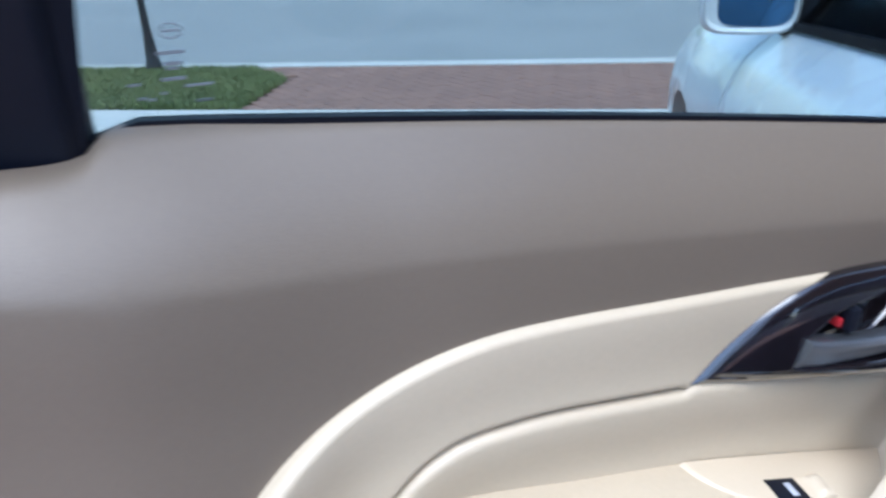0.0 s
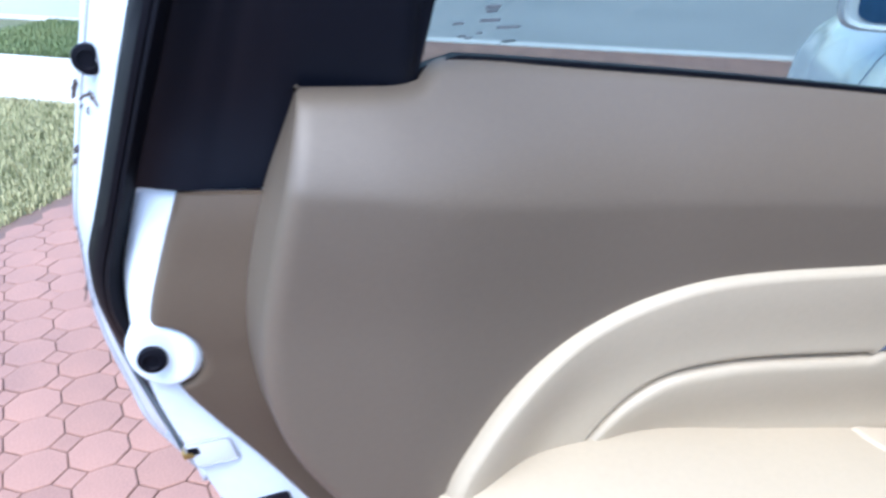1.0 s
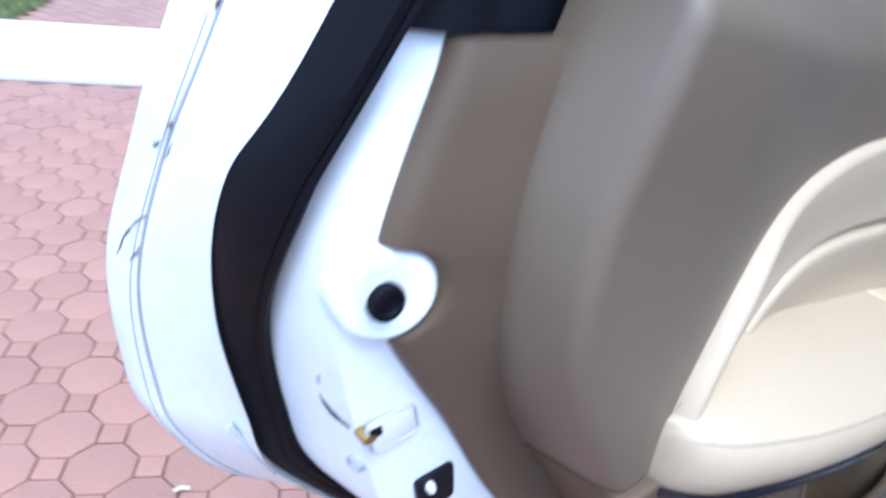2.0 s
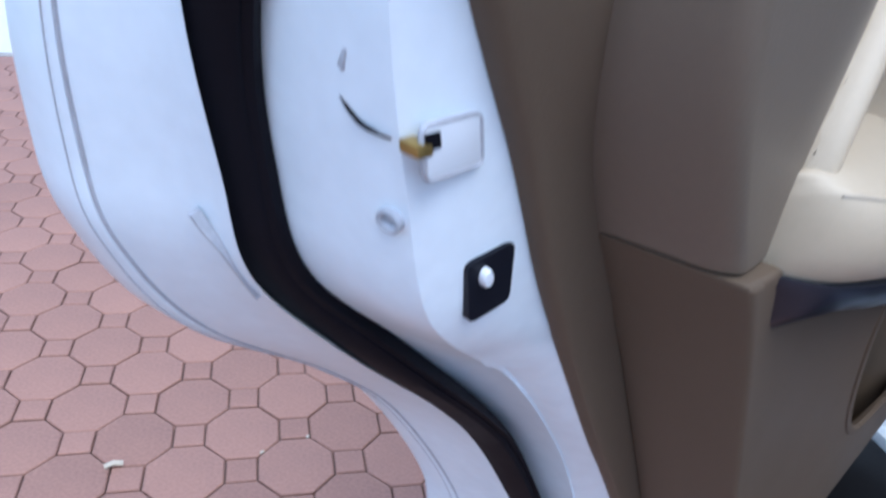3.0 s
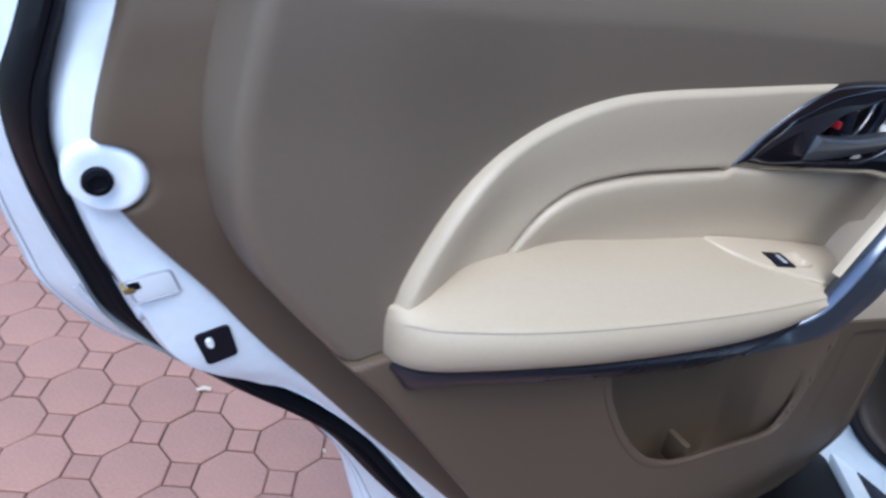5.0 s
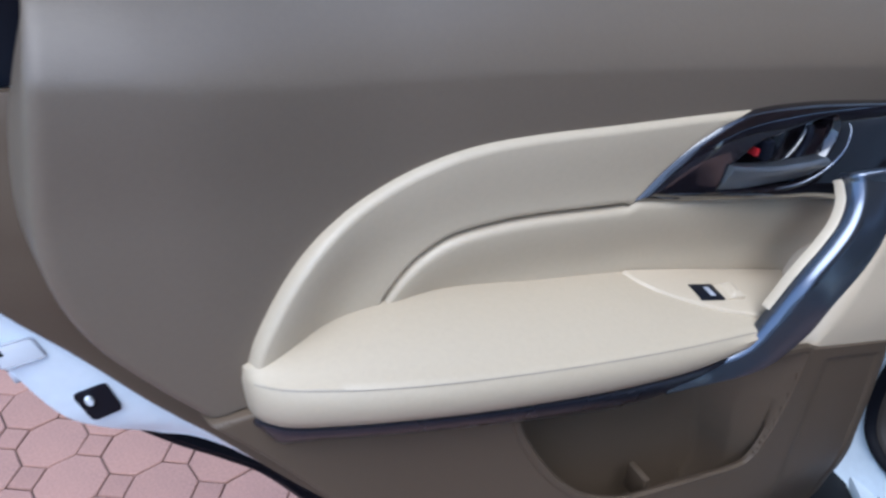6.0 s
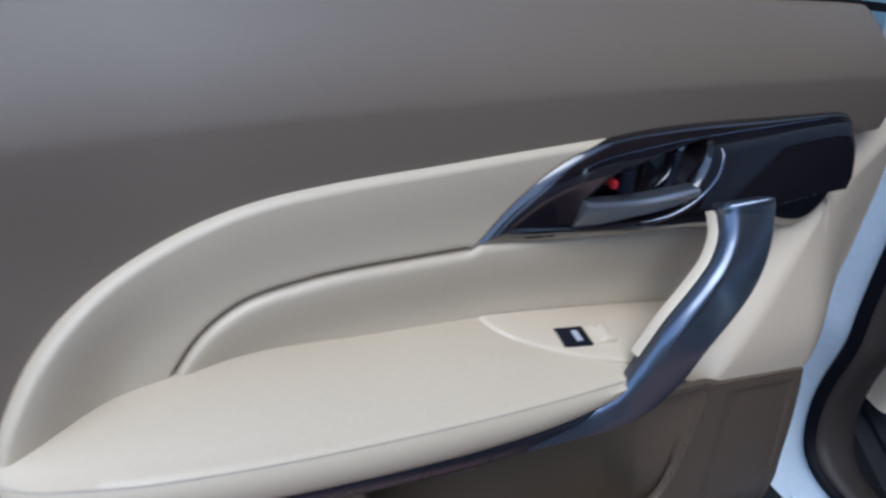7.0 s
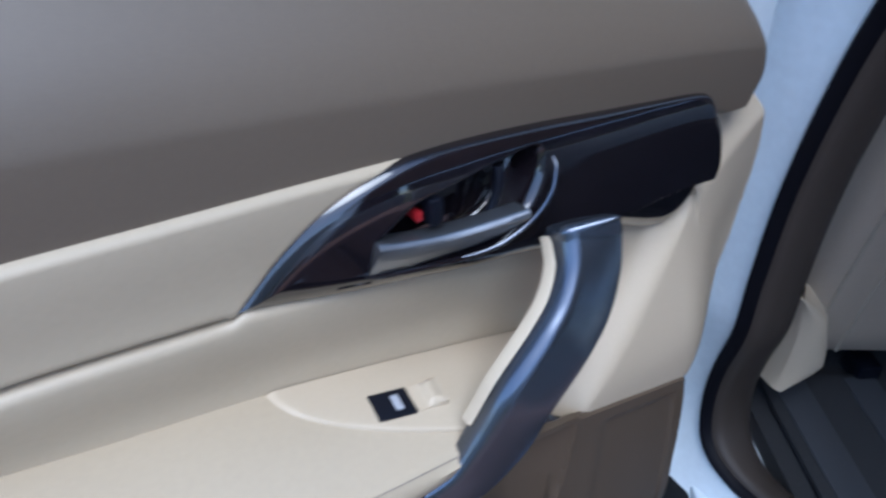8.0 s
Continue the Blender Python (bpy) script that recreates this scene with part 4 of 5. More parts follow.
bm.faces.new(rings[-1])
part("map_pocket", bm, TAUPE_LOW, door, "deep map pocket with a rounded lip")
bm = bmesh.new()
box(bm, (0.3935, -0.022, 0.600), (0.4015, 0.006, 0.637), 0.003)
part("pocket_rib", bm, TAUPE_LOW, door)

# smudges, sealer stripe and scratches on the rear rim
def rim_at(x, z):
    """Height of the rim's face at a place on it."""
    k = int(np.argmin(np.abs((LINES[2][:, 2] + LINES[3][:, 2]) / 2 - z)))
    o, q = LINES[2][k], LINES[3][k]
    t = min(1.02, max(0.1, (x - o[0]) / (q[0] - o[0])))
    lift = 0.0066 * smooth_step(0.08, 0.74, t) * -1 + 0.0055 - 0.0058 * smooth_step(0.70, 0.93, t)
    return o[1] + (q[1] - o[1]) * t + lift - 0.0004
rng = random.Random(5)
for x, z, w, h, a in ((-0.122, 1.155, 0.0022, 0.012, 24), (-0.116, 1.153, 0.0016, 0.010, 60), (-0.112, 1.153, 0.0014, 0.008, -30), (-0.116, 1.146, 0.0010, 0.004, 10), (-0.120, 1.147, 0.0008, 0.004, 40), (-0.129, 1.123, 0.0014, 0.006, 22), (-0.131, 1.116, 0.0012, 0.005, 22), (-0.1435, 1.071, 0.0008, 0.003, 18), (-0.146, 1.061, 0.0008, 0.004, 18), (-0.1545, 1.016, 0.0009, 0.026, 20), (-0.1435, 1.060, 0.0006, 0.007, 18), (-0.1530, 1.006, 0.0005, 0.010, 16)):
    bm = bmesh.new()
    pts = []
    for q in np.linspace(-0.5, 0.5, 7):
        px, pz = x - 0.004 + math.sin(radians(a)) * h * q + rng.uniform(-0.0003, 0.0003), z + math.cos(radians(a)) * h * q
        pts.append((px, rim_at(px, pz), pz))
    sweep(bm, pts, circle(w, 6, 0.0006), up=(0, -1, 0), scale=lambda t: 0.25 + 0.75 * math.sin(math.pi * t) * (0.6 + 0.4 * math.sin(t * 17)))
    part("scuff", bm, DIRT, door, "dark scuff mark on white paint")
bm = bmesh.new()
sweep(bm, [(x + 0.003, rim_at(x + 0.003, z) - 0.0030, z) for x, z in ((-0.130, 0.905), (-0.126, 0.897), (-0.121, 0.889), (-0.116, 0.880), (-0.111, 0.871), (-0.107, 0.864))], [(-0.0019, -0.0015), (0.0019, -0.0015), (0.0019, 0.0015), (-0.0019, 0.0015)], up=(0, -1, 0))
part("sealer_stripe", bm, GREY_MARK, door, "grey sealer stripe")


bm = bmesh.new()
bead = [Vector(LINES[2][i]) + (Vector(LINES[3][i]) - Vector(LINES[2][i])) * 0.80 + Vector((0, -0.0022, 0)) for i in range(14, NS - 6)]
sweep(bm, bead, circle(0.0009, 6), up=(0, -1, 0))
part("hem_sealer", bm, GREY_MARK, door, "thin grey sealer bead along the hem")
bm = bmesh.new()
bead = [Vector(LINES[2][i]) + (Vector(LINES[3][i]) - Vector(LINES[2][i])) * 0.93 + Vector((0, -0.0066, 0)) for i in range(20, NS - 6)]
sweep(bm, bead, circle(0.0003, 6), up=(0, -1, 0))
part("hem_line", bm, GREY_MARK, door, "thin grey line along the folded edge")


# ---- the car beside it, forward along +y ----


def belt_z(y):
    return 1.055 - 0.075 * (y - 0.3)


def side_x(y, t):
    """How far the flank stands out, from the belt (t=0) to the sill (t=1)."""
    p = [(0.0, 0.425), (0.05, 0.385), (0.12, 0.340), (0.25, 0.300), (0.42, 0.282), (0.60, 0.285), (0.8, 0.315), (1.0, 0.370)]
    return float(np.interp(t, [q[0] for q in p], [q[1] for q in p]))


def flank(name, y0, y1, top, nu=20, label="", shift=lambda y: 0.0, arch=None):
    bm = bmesh.new()
    def f(u, v):
        y = y0 + (y1 - y0) * u
        zt, zb = top(y), 0.30
        if arch:
            zb = max(zb, arch(y))
        t = v * (zt - zb) / (zt - 0.30)
        return (side_x(y, t) + shift(y), y, zt + (zb - zt) * v)
    close_back(bm, grid(bm, 0, 0, f, np.linspace(0, 1, nu), np.concatenate([np.linspace(0, 0.25, 12)[:-1], np.linspace(0.25, 1, 14)])), (0.05, 0, 0))
    return part(name, bm, WHITE, car, label)


def wheel_arch(cy, r):
    return lambda y: 0.36 + math.sqrt(max(0.0, r * r - (y - cy) ** 2)) if abs(y - cy) < r else 0.0


flank("front_door", 0.375, 1.50, belt_z, 24, "white front door skin")
flank("front_fender", 1.501, 2.85, lambda y: belt_z(1.5) - 0.02 * (y - 1.5) - 0.12 * smooth_step(1.9, 2.85, y), 44, "white front fender with a wheel arch", lambda y: -0.022 * math.exp(-((y - 1.90) / 0.28) ** 2) + 0.30 * smooth_step(2.2, 2.95, y) ** 2, wheel_arch(1.92, 0.345))
flank("rear_quarter", -1.75, -0.72, lambda y: 1.12, 30, "white rear quarter panel", lambda y: 0.0, wheel_arch(-0.95, 0.40))

bm = bmesh.new()
def hood(u, v):
    y = 1.5 + 1.42 * v
    z0 = belt_z(1.5) - 0.02 * (y - 1.5) - 0.12 * smooth_step(1.9, 2.85, y)
    x = 0.425 + 0.30 * smooth_step(2.2, 2.95, y) ** 2
    x += (2.50 - 2 * x) * u
    return (x, y, z0 + 0.07 * math.sin(math.pi * u) ** 0.6)
close_back(bm, grid(bm, 24, 18, hood), (0, 0, -0.03))
part("hood", bm, WHITE, car)
bm = bmesh.new()
def roof(u, v):
    y = -1.9 + 2.75 * v
    x = 0.60 + 1.30 * u
    return (x, y, 1.66 + 0.05 * math.sin(math.pi * u) + 0.04 * math.sin(math.pi * v))
close_back(bm, grid(bm, 16, 16, roof), (0, 0, -0.04))
part("roof", bm, WHITE, car)
bm = bmesh.new()
box(bm, (0.53, -1.70, 1.60), (0.64, 0.60, 1.68), 0.025)
part("roof_rail", bm, WHITE, car)
bm = bmesh.new()
def rear_pillar(u, v):
    return (0.43 + 0.15 * v, -1.75 + 0.06 * v + (0.92 - 0.16 * v) * u, 1.115 + 0.50 * v)
close_back(bm, grid(bm, 6, 6, rear_pillar), (0.05, 0, 0))
part("rear_pillar", bm, WHITE, car)
bm = bmesh.new()
box(bm, (0.66, -1.65, 1.615), (1.86, 0.70, 1.635), 0.008)
part("headliner", bm, CREAM_HARD, car)
bm = bmesh.new()
# pillar coloured black to stand in for the front window's dark reflection
sweep(bm, [(0.445, 1.46, 0.965), (0.52, 1.10, 1.25), (0.62, 0.72, 1.60), (0.66, 0.55, 1.67)], [(-0.03, -0.035), (0.03, -0.035), (0.03, 0.035), (-0.03, 0.035)], up=(1, 0, 0))
part("windscreen_pillar", bm, BLACK_TRIM, car, "windscreen pillar, blackened in place of the window's dark reflection")
bm = bmesh.new()
def side_glass(u, v):
    y = 0.40 + 1.05 * u - 0.75 * v * u
    zb = belt_z(y + 0.0) - 0.005
    return (0.43 + 0.17 * v, y, zb + (1.62 - zb) * v)
close_back(bm, grid(bm, 10, 8, side_glass), (0.005, 0, 0))
part("front_window", bm, DARK_GLASS, car, "dark front side window", smooth=False)
bm = bmesh.new()
sweep(bm, [(0.418, y, belt_z(y) + 0.004) for y in np.linspace(0.38, 1.47, 14)], [(-0.010, -0.008), (0.010, -0.008), (0.010, 0.010), (-0.010, 0.010)], up=(0, 0, 1))
part("belt_moulding", bm, RUBBER, car, "black belt moulding")

# closing sides that stay out of view
bm = bmesh.new()
box(bm, (2.12, -1.75, 0.30), (2.20, 2.6, 1.08), 0.05)
part("far_side", bm, WHITE, car)
bm = bmesh.new()
box(bm, (2.02, -1.70, 1.08), (2.05, 0.85, 1.64), 0.01)
part("far_window", bm, DARK_GLASS, car, "dark tinted far side window")
bm = bmesh.new()
box(bm, (0.62, -1.80, 1.08), (1.95, -1.77, 1.64), 0.01)
part("tail_window", bm, DARK_GLASS, car, "dark tinted tailgate window")
bm = bmesh.new()
box(bm, (0.55, 2.80, 0.35), (1.95, 2.95, 0.85), 0.06)
part("front_bumper", bm, WHITE, car)
bm = bmesh.new()
box(bm, (0.45, -2.05, 0.35), (2.05, -1.75, 1.08), 0.06)
part("tail", bm, WHITE, car)
bm = bmesh.new()
box(bm, (0.46, 1.48, 0.30), (2.1, 1.53, 0.98), 0.01)
part("firewall", bm, BLACK_TRIM, car)

# wing mirror
bm = bmesh.new()
MP = Matrix.Translation((0.318, 1.41, 1.035)) @ Matrix.Rotation(radians(-8), 4, "Z")
def mirror_ring(s, y, n=28, e=4.2):
    return [(s[0] * math.copysign(abs(math.cos(a)) ** (2 / e), math.cos(a)), y, s[1] * math.copysign(abs(math.sin(a)) ** (2 / e), math.sin(a))) for a in np.linspace(0, 2 * math.pi, n, endpoint=False)]
rings = [mirror_ring(s, y) for s, y in (((0.092, 0.061), -0.002), ((0.094, 0.063), -0.012), ((0.099, 0.069), -0.018), ((0.104, 0.075), -0.012), ((0.111, 0.079), 0.008), ((0.113, 0.078), 0.04), ((0.109, 0.070), 0.08), ((0.075, 0.048), 0.115), ((0.03, 0.02), 0.13))]
vr = [[bm.verts.new(MP @ Vector(p)) for p in r] for r in rings]
for a, b in zip(vr, vr[1:]):
    for i in range(28):
        bm.faces.new((a[i], a[(i + 1) % 28], b[(i + 1) % 28], b[i]))
bm.faces.new(vr[-1])
bm.faces.new(vr[0][::-1])
mir = part("wing_mirror", bm, WHITE, car, "white wing mirror with a blue tinted glass")
bm = bmesh.new()
vs_ = [bm.verts.new(MP @ Vector((p[0] + 0.010, -0.0055, p[2]))) for p in mirror_ring((0.081, 0.058), 0)]
bm.faces.new(vs_)
r2 = [bm.verts.new(MP @ Vector((p[0] + 0.010, -0.003, p[2]))) for p in mirror_ring((0.081, 0.058), 0)]
for i in range(28):
    bm.faces.new((vs_[i], vs_[(i + 1) % 28], r2[(i + 1) % 28], r2[i]))
part("mirror_glass", bm, MIRROR, mir, "blue tinted mirror glass", smooth=False)
bm = bmesh.new()
sweep(bm, [(0.38, 1.43, 0.985), (0.41, 1.44, 0.970), (0.45, 1.45, 0.965)], circle(0.022, 10, 0.035))
part("mirror_arm", bm, BLACK_TRIM, mir)

# front wheel
bm = bmesh.new()
lathe(bm, [(0.22, 0.0), (0.30, -0.01), (0.345, 0.01), (0.355, 0.05), (0.355, 0.19), (0.34, 0.23), (0.22, 0.24)], (0.315, 1.92, 0.355), (1, 0, 0), 40)
wheel = part("front_wheel", bm, TYRE, car, "front wheel with a black tyre")
bm = bmesh.new()
lathe(bm, [(0.22, 0.02), (0.215, -0.005), (0.19, 0.01), (0.06, 0.02), (0.05, 0.01), (0.005, 0.01)], (0.315, 1.92, 0.355), (1, 0, 0), 30)
part("rim", bm, CHROME, wheel)
bm = bmesh.new()
box(bm, (0.36, 1.50, 0.36), (0.40, 2.36, 0.95))
bmesh.ops.translate(bm, verts=bm.verts, vec=(0.24, 0, 0))
part("wheel_well", bm, BLACK_TRIM, car)

# door opening: path of the rubber seal in the y-z plane
OPENING = catmull([(0.06, 1.60), (0.15, 1.30), (0.215, 1.10), (0.262, 0.97), (0.292, 0.83), (0.300, 0.70), (0.300, 0.62), (0.318, 0.54), (0.322, 0.48), (0.306, 0.43), (0.262, 0.402), (0.20, 0.395), (0.0, 0.393), (-0.35, 0.393), (-0.62, 0.40)], 10)
NRM = []
for i in range(len(OPENING)):
    t = OPENING[min(i + 1, len(OPENING) - 1)] - OPENING[max(i - 1, 0)]
    t = t / np.linalg.norm(t)
    NRM.append(np.array([-t[1], t[0]]))
def opening_strip(name, prof, mat, label=""):
    """A strip along the door opening; prof lists (outward, x)."""
    bm = bmesh.new()
    rows = []
    for p, n in zip(OPENING, NRM):
        inward = 0.065 * smooth_step(0.31, 0.16, p[0]) if p[1] < 0.5 else 0.0
        rows.append([bm.verts.new((x + inward, p[0] + n[0] * o, p[1] + n[1] * o)) for o, x in prof])
    for a, b in zip(rows, rows[1:]):
        for j in range(len(prof)):
            k = (j + 1) % len(prof)
            bm.faces.new((a[j], a[k], b[k], b[j]))
    bm.faces.new(rows[0])
    bm.faces.new(rows[-1][::-1])
    return part(name, bm, mat, car, label)
opening_strip("door_opening", [(0.0, 0.462), (0.012, 0.462), (0.016, 0.448), (0.030, 0.440), (0.070, 0.418), (0.085, 0.385), (0.085, 0.50), (0.0, 0.50)], WHITE_DUSTY_LIT, "white painted door opening")
opening_strip("opening_seal", [(-0.003, 0.455), (-0.001, 0.446), (0.003, 0.442), (0.008, 0.444), (0.010, 0.460), (0.0, 0.475), (-0.003, 0.470)], RUBBER, "black rubber seal round the door opening")
opening_strip("opening_trim", [(-0.002, 0.456), (-0.006, 0.459), (-0.009, 0.464), (-0.009, 0.474), (-0.003, 0.496), (0.006, 0.511), (0.016, 0.517), (0.060, 0.520), (0.060, 0.480)], PILLAR, "taupe plastic pillar and sill trim, darkened for the roof's shade")
bm = bmesh.new()
box(bm, (0.437, -0.70, 0.28), (0.56, 0.36, 0.350), 0.008)
sill = part("sill", bm, WHITE_DUSTY_LIT, car)
bm = bmesh.new()
box(bm, (0.255, -0.62, 0.24), (0.440, 0.36, 0.340), 0.025)
part("sill_cladding", bm, CLADDING, car, "dark plastic sill cladding")
bm = bmesh.new()
box(bm, (0.461, -0.45, 0.3480), (0.524, 0.250, 0.3535), 0.0018)
part("step_plate", bm, RAIL, sill, "grey step plate")
bm = bmesh.new()
def floor_pan(u, v):
    x, y = 0.55 + 1.55 * u, -0.85 + 2.35 * v
    return (x, y, 0.385 + 0.02 * math.sin(x * 9) * smooth_step(0.6, 0.8, x))
close_back(bm, grid(bm, 30, 30, floor_pan), (0, 0, -0.06))
part("floor_carpet", bm, CARPET, car, "grey carpeted floor")

# front seat
SEAT = pose(0.832, 0.465, 0.385)
bm = bmesh.new()
def seat_back(u, v):
    z = 0.088 + 0.637 * v
    y = -0.085 - 0.085 * v - 0.02 * math.cos(math.pi * (u - 0.5)) ** 2
    x = -0.265 + 0.53 * u
    r = rounding(min(u, 1 - u) * 0.53, 0.05, 0.05) + rounding(z - 0.088, 0.03, 0.03)
    return (x, y + r, z)
close_back(bm, grid(bm, 0, 0, seat_back, eased(26, 0.1), np.linspace(0, 1, 20)), (0, 0.13, 0.02))
seat = part("front_seat", bm, SEAT_LEATHER, car, "greige leather front seat with a cream side cover")
seat.matrix_local = SEAT
for us_ in (0.055, 0.13):
    bm = bmesh.new()
    sweep(bm, [tuple(np.array(seat_back(us_ + 0.05 * v * v, v)) + (0, -0.0005, 0)) for v in np.linspace(0.05, 0.95, 30)], circle(0.0022, 6))
    part("seam", bm, THREAD, seat, "raised stitched seam")
bm = bmesh.new()
box(bm, (-0.25, -0.05, 0.066), (0.25, 0.45, 0.24), 0.04)
part("cushion", bm, SEAT_LEATHER, seat)
bm = bmesh.new()
VAL_R = curve([(0.074, -0.262), (0.082, -0.250), (0.100, -0.225), (0.117, -0.213), (0.165, -0.226), (0.201, -0.239), (0.241, -0.285)])
VAL_C = curve([(0.074, -0.280), (0.090, -0.276), (0.140, -0.272), (0.190, -0.274), (0.241, -0.291)])
def valance(u, v):
    z = 0.074 + 0.167 * v
    c = VAL_C(z)
    r = max(VAL_R(z), c + 0.003)
    if u < 0.4:
        k = u / 0.4
        return (c - 0.030 * (1 - k), -0.112 + 0.09 * (1 - k) + 0.006 * k * (1 - k), z)
    k = (u - 0.4) / 0.6
    return (c + (r - c) * k, -0.112 - 0.008 * math.sin(math.pi * k) + 0.012 * smooth_step(0.8, 1.0, k), z)
close_back(bm, grid(bm, 31, 18, valance), (0.012, 0.02, 0))
part("side_valance", bm, CREAM_HARD, seat, "cream plastic seat base cover")
bm = bmesh.new()
box(bm, (-0.115, -0.060, 0.004), (-0.082, -0.014, 0.040), 0.004)
part("rail_cover", bm, BLACK_TRIM, seat, "black end cover of the seat rail")
for sx in (-0.18, 0.18):
    bm = bmesh.new()
    box(bm, (sx - 0.02, 0.03, 0.050), (sx + 0.02, 0.42, 0.080), 0.006)
    box(bm, (sx - 0.018, 0.34, 0.0), (sx + 0.018, 0.40, 0.055), 0.004)
    part("seat_rail", bm, BLACK_TRIM, seat)


# ribbed floor mat behind the front seat
mat = thing("floor_mat", pose(0.72, 0.05, 0.392), "grey ribbed floor mat on the car's carpet", "floor mat")
bm = bmesh.new()
box(bm, (-0.145, -0.36, 0.0), (0.30, 0.37, 0.010), 0.004)
part("base", bm, CARPET, mat)
for i in range(4):
    bm = bmesh.new()
    box(bm, (-0.128 + 0.105 * i, -0.35, 0.008), (-0.080 + 0.105 * i, 0.36, 0.0125), 0.0022)
    part("rib", bm, MAT_RUBBER, mat, "paler raised rib")


# ---- ground, walk, kerb, road ----
def sheet(name, x0, x1, y0, y1, z, mat, label, nx=2, ny=2, depth=0.05, bump=0.0):
    bm = bmesh.new()
    rows = grid(bm, nx, ny, lambda u, v: (x0 + (x1 - x0) * u, y0 + (y1 - y0) * v, z + (noise.noise((u * 9, v * 9, 3.1)) * bump)))
    close_back(bm, rows, (0, 0, -depth))
    ob = part(name, bm, mat, None, smooth=False)
    return tagged(ob, label, name.replace("_", " "), kind="structure")


sheet("ground", -400, 400, -400, 400, -0.06, SOIL, "flat grassy ground out to the horizon", 2, 2, 0.5)
driveway = sheet("driveway", -2.72, 3.6, -4.0, 3.29, -0.010, JOINT, "driveway of clay octagon pavers with dark joints")
sheet("sidewalk", -12, 12, 3.29, 4.45, 0.008, CONCRETE, "pale concrete sidewalk", 30, 4)
sheet("kerb", -40, 40, 6.06, 6.26, 0.010, CONCRETE, "pale concrete kerb strip", 60, 3)
sheet("road", -60, 60, 6.26, 13.2, -0.012, ROAD, "pale worn asphalt street", 60, 8)
sheet("far_kerb", -40, 40, 13.2, 13.45, 0.02, CONCRETE, "pale concrete kerb across the street", 60, 3)
sheet("far_driveway", -5.2, 0.1, 13.45, 22, 0.02, CONCRETE, "pale concrete driveway across the street", 8, 8)
sheet("lawn_bed", -9, -2.72, -4, 3.29, -0.012, SOIL, "dry lawn soil beside the driveway", 20, 20)
bm = bmesh.new()
def verge(u, v):
    y = 4.45 + 1.61 * v
    xr = -2.48 - 0.5 * smooth_step(0.62, 1.0, v)
    return (-12 + (xr + 12) * u, y, -0.004)
close_back(bm, grid(bm, 30, 14, verge), (0, 0, -0.05))
tagged(part("verge_bed", bm, SOIL, None), "soil of the grass verge", "verge", kind="structure")
apron = sheet("apron", -3.1, 5.5, 4.45, 6.06, -0.012, JOINT, "brick driveway apron in a herringbone bond")
bm = bmesh.new()
box(bm, (-9.0, -9.3, -0.05), (9.0, -9.0, 3.2), 0.01)
tagged(part("wall_house", bm, CONCRETE, None), "plain pale house wall behind the driveway", "wall", kind="structure")
sheet("far_lawn", 0.1, 30, 13.45, 24, 0.0, SOIL, "lawn across the street", 20, 10)


def grass(name, x0, x1, y0, y1, count, mat, label, h=0.035, seed=1, keep=lambda x, y: True):
    rng = np.random.default_rng(seed)
    V, F = [], []
    xs, ys = rng.uniform(x0, x1, count), rng.uniform(y0, y1, count)
    an, hh, ln = rng.uniform(0, 6.283, count), rng.uniform(0.5, 1.2, count) * h, rng.uniform(0.2, 1.0, count) * h
    for x, y, a, q, l in zip(xs, ys, an, hh, ln):
        if not keep(x, y):
            continue
        c, s = math.cos(a), math.sin(a)
        w = 0.0035
        k = len(V)
        V += [(x - s * w, y + c * w, -0.01), (x + s * w, y - c * w, -0.01), (x + c * l * 0.4 + s * w * 0.7, y + s * l * 0.4 - c * w * 0.7, q * 0.65), (x + c * l * 0.4 - s * w * 0.7, y + s * l * 0.4 + c * w * 0.7, q * 0.65), (x + c * l, y + s * l, q)]
        F += [(k, k + 1, k + 2, k + 3), (k + 3, k + 2, k + 4)]
    me = bpy.data.meshes.new(name)
    me.from_pydata(V, [], F)
    me.materials.append(mat)
    return tagged(new(name, me), label, "grass", kind="stuff")


grass("lawn_grass", -5.6, -2.70, 0.9, 3.28, 42000, GRASS_DRY, "short dry olive lawn grass", 0.030, 2)
grass("verge_grass", -6.5, -2.45, 4.46, 6.05, 38000, GRASS, "green verge grass beside the kerb", 0.05, 3, lambda x, y: x < -2.46 - 0.5 * smooth_step(5.45, 6.06, y))
grass("far_grass", 0.1, 16, 13.5, 19, 22000, GRASS, "green lawn grass across the street", 0.08, 4)


def street_lamp(x, y, label):
    lamp = thing("street_lamp", pose(x, y, 0), label, "street lamp", "street lamps")
    bm = bmesh.new()
    lathe(bm, [(0.078, -0.02), (0.078, 0.06), (0.062, 0.10), (0.052, 0.24), (0.040, 0.36), (0.035, 0.55)], (0, 0, 0), (0, 0, 1), 16)
    part("base", bm, POST, lamp)
    bm = bmesh.new()
    lathe(bm, [(0.034, 0.5), (0.028, 2.9)], (0, 0, 0), (0, 0, 1), 14)
    part("post", bm, POST, lamp)
    bm = bmesh.new()
    lathe(bm, [(0.03, 2.88), (0.10, 2.95), (0.13, 3.25), (0.15, 3.27), (0.05, 3.40), (0.01, 3.45)], (0, 0, 0), (0, 0, 1), 14)
    part("lantern", bm, POST, lamp)


street_lamp(-3.98, 5.98, "black street lamp post on the grass verge")
street_lamp(2.6, 14.6, "black street lamp post across the street")

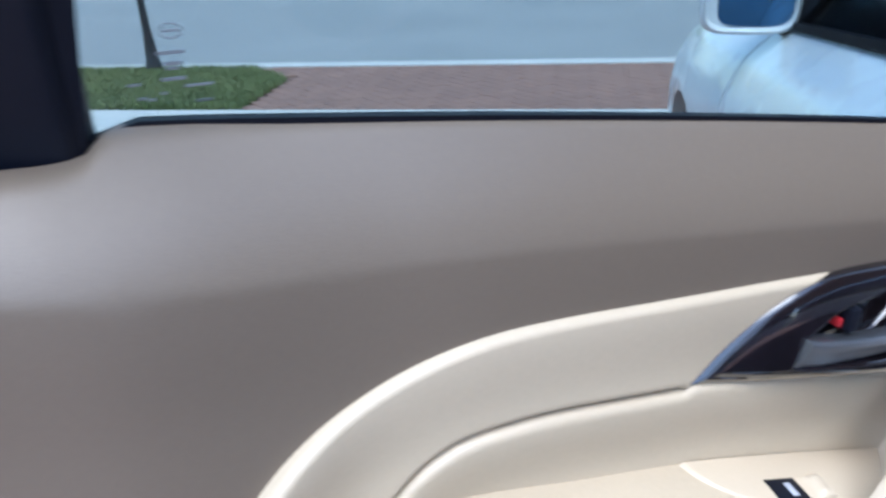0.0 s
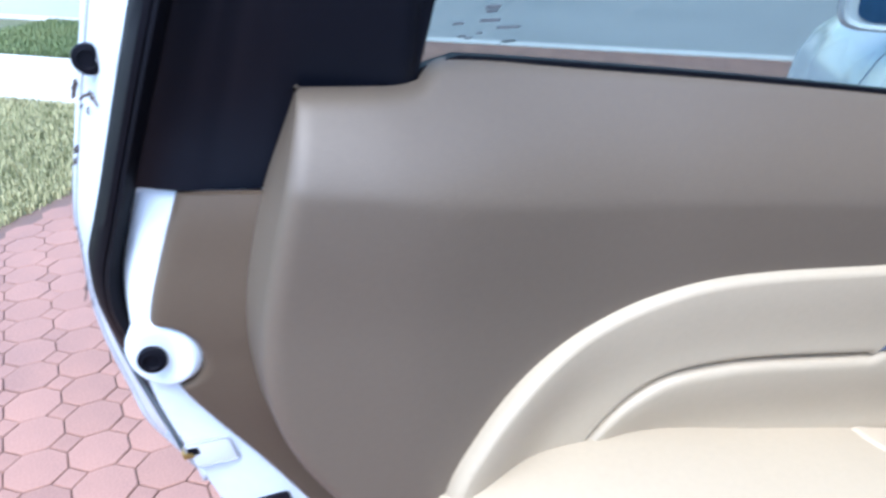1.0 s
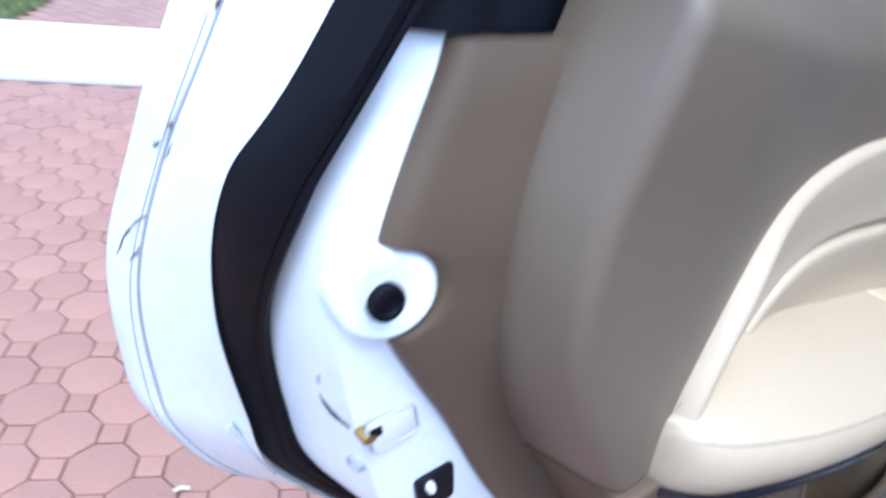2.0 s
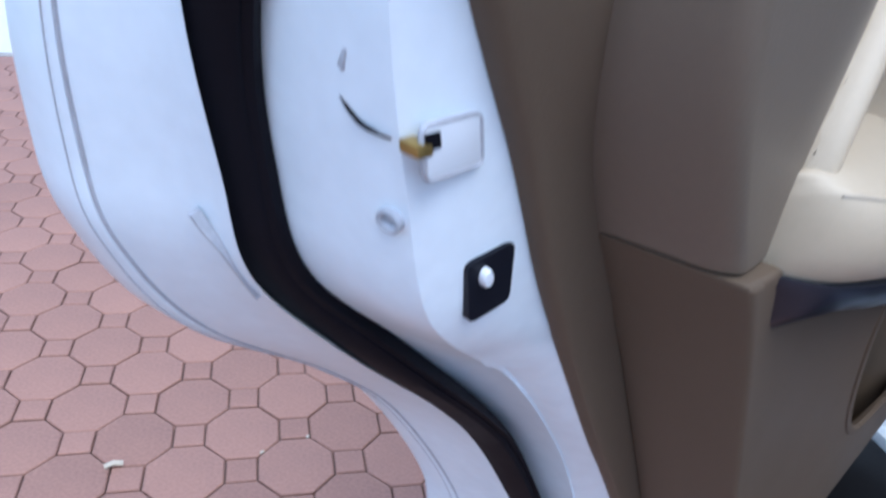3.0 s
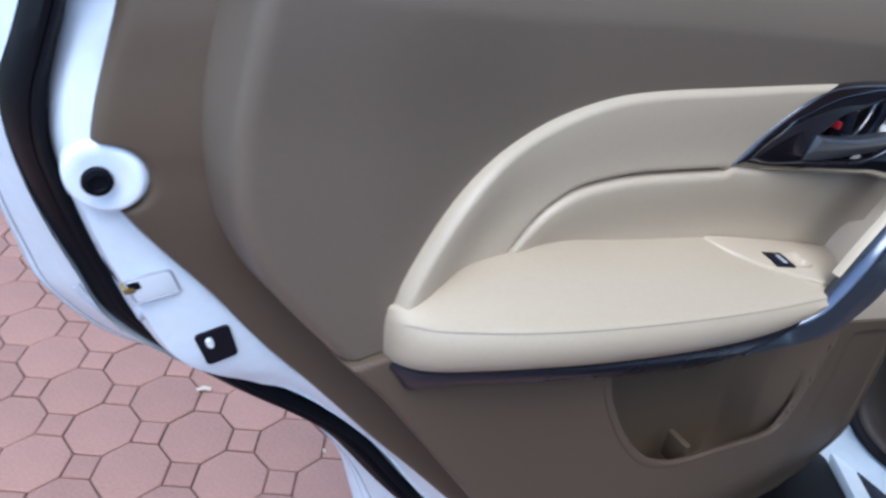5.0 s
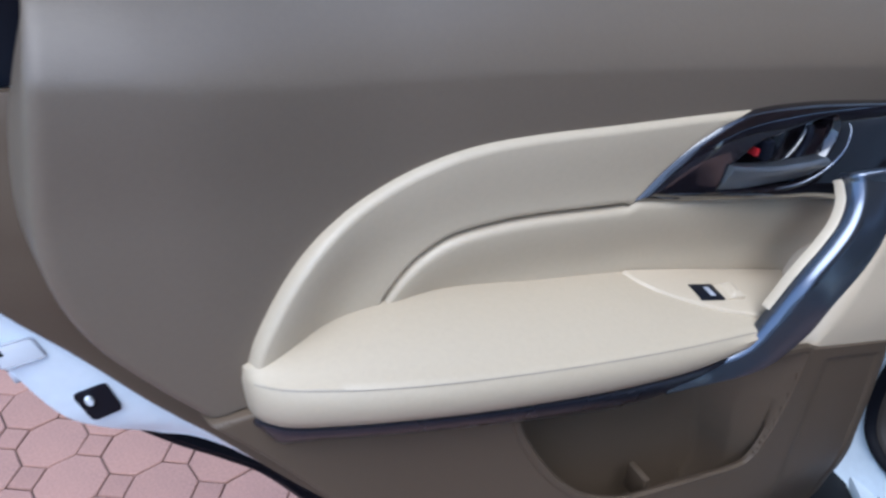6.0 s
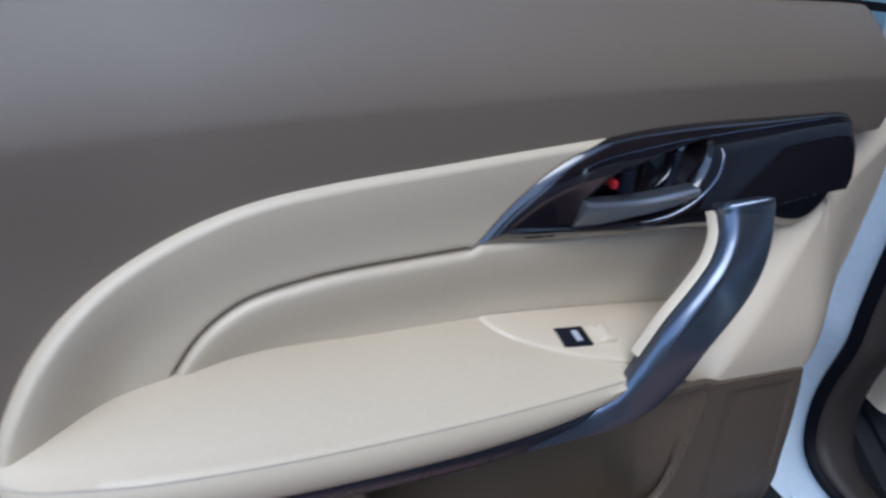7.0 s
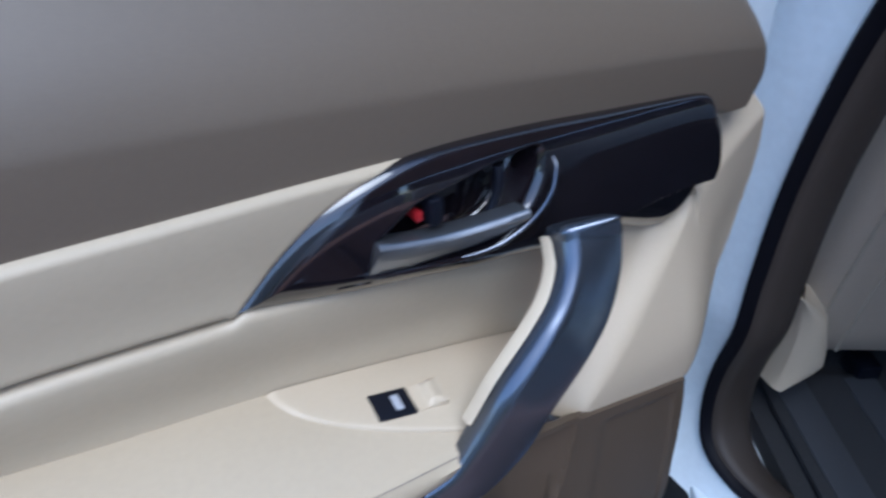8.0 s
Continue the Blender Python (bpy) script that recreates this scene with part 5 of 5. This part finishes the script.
# a pale twig lying on the pavers
twig = new("leaf_scrap", bpy.data.meshes.new("leaf_scrap"))
bm = bmesh.new()
sweep(bm, [(-0.015, 0, 0.004), (0.0, 0.003, 0.007), (0.016, 0.001, 0.004)], circle(0.0035, 6, 0.006))
bm.to_mesh(twig.data)
bm.free()
twig.data.materials.append(DRY_LEAF)
twig.matrix_world = pose(-0.715, 0.635, 0.002, 0, 0, 10)
tagged(twig, "small pale dry leaf scrap lying on the pavers", "leaf", "leaf scraps")
for x, y, a in ((-0.369, 0.677, 60), (-0.419, 0.496, 100), (-0.456, 0.644, 35), (-0.366, 1.111, 95)):
    copy_thing(twig, pose(x, y, 0.0, 0, 0, a) @ Matrix.Diagonal((0.26, 0.5, 0.35, 1)))


# ---- pavers: octagons and squares, on a lattice turned by half a right angle ----
PITCH, LX, LY = 0.198, -0.493, 0.607


def prism(pts, z0, z1, chamfer):
    """A chamfered prism over a convex outline, as vertices and faces."""
    n = len(pts)
    V = [(x, y, z0) for x, y in pts] + [(x, y, z1 - chamfer) for x, y in pts]
    V += [(x * (1 - chamfer / math.hypot(x, y) * 1.3), y * (1 - chamfer / math.hypot(x, y) * 1.3), z1) for x, y in pts]
    F = [tuple(range(2 * n, 3 * n))]
    for i in range(n):
        k = (i + 1) % n
        F += [(i, k, n + k, n + i), (n + i, n + k, 2 * n + k, 2 * n + i)]
    return V, F


def pieces(name, shape, places, near, parent, mat, mat_far, far_label):
    """One object for each place inside the near stretch, the rest in one mesh."""
    V, F = shape
    me = bpy.data.meshes.new(name)
    me.from_pydata(V, [], F)
    me.materials.append(mat)
    BV, BF, count = [], [], 0
    rng = random.Random(name)
    for x, y, a in places:
        dz, tx, ty = rng.uniform(-0.0012, 0.0012), rng.uniform(-0.5, 0.5), rng.uniform(-0.5, 0.5)
        m = pose(x, y, dz, tx, ty, a + rng.uniform(-0.8, 0.8))
        if near(x, y) and count < 300:
            ob = new(name, me)
            ob.parent = parent
            ob.matrix_world = m
            count += 1
        else:
            k = len(BV)
            BV += [tuple(m @ Vector(v)) for v in V]
            BF += [tuple(k + i for i in f) for f in F]
    me = bpy.data.meshes.new(name + "_field")
    me.from_pydata(BV, [], BF)
    me.materials.append(mat_far)
    ob = new(name + "_field", me)
    ob.parent = parent
    tagged(ob, far_label, kind="stuff")


g = 0.0016
octagon = prism([(0.07 - g, 0.029 - g * 0.4), (0.029 - g * 0.4, 0.07 - g), (-0.029 + g * 0.4, 0.07 - g), (-0.07 + g, 0.029 - g * 0.4), (-0.07 + g, -0.029 + g * 0.4), (-0.029 + g * 0.4, -0.07 + g), (0.029 - g * 0.4, -0.07 + g), (0.07 - g, -0.029 + g * 0.4)], -0.02, 0.0, 0.0022)
sq = 0.029 - g
square = prism([(sq, -sq), (sq, sq), (-sq, sq), (-sq, -sq)], -0.02, 0.0, 0.0022)
octs, sqs = [], []
for i in range(-40, 41):
    for j in range(-40, 41):
        for k in (0, 1):
            x, y = LX + (i + k * 0.5) * PITCH, LY + (j + k * 0.5) * PITCH
            if -2.66 < x < 2.9 and -3.0 < y < 3.23:
                sqs.append((x, y, 0))
            if -2.66 < x + PITCH / 2 < 2.9 and -3.0 < y < 3.23:
                octs.append((x + PITCH / 2, y, 0))
def near_patch(x, y):
    return -1.75 < x < 0.35 and 0.10 < y < 2.75
pieces("octagon_paver", octagon, octs, near_patch, driveway, PAVER, PAVER_FAR, "clay octagon pavers")
pieces("square_paver", square, sqs, near_patch, driveway, PAVER, PAVER_FAR, "small square clay pavers")
bricks = []
c45 = math.sqrt(0.5)
for i in range(-70, 71):
    for j in range(-70, 71):
        # herringbone: each step holds one lying and one standing brick
        bx, by = 0.10 * i + 0.20 * j, 0.10 * i - 0.20 * j
        for ox, oy, a in ((0.10, 0.05, 0), (0.05, 0.20, 90)):
            px, py = bx + ox, by + oy
            x, y = c45 * (px - py), 5.2 + c45 * (px + py)
            if 4.41 < y < 6.1 and -2.42 - 0.5 * smooth_step(5.45, 6.06, y) < x < 4.6:
                bricks.append((x, y, 45 + a))
brick = prism([(0.098, -0.048), (0.098, 0.048), (-0.098, 0.048), (-0.098, -0.048)], -0.02, 0.002, 0.004)
pieces("brick", brick, bricks, lambda x, y: -2.6 < x < 1.3, apron, BRICK, BRICK_FAR, "herringbone apron bricks")
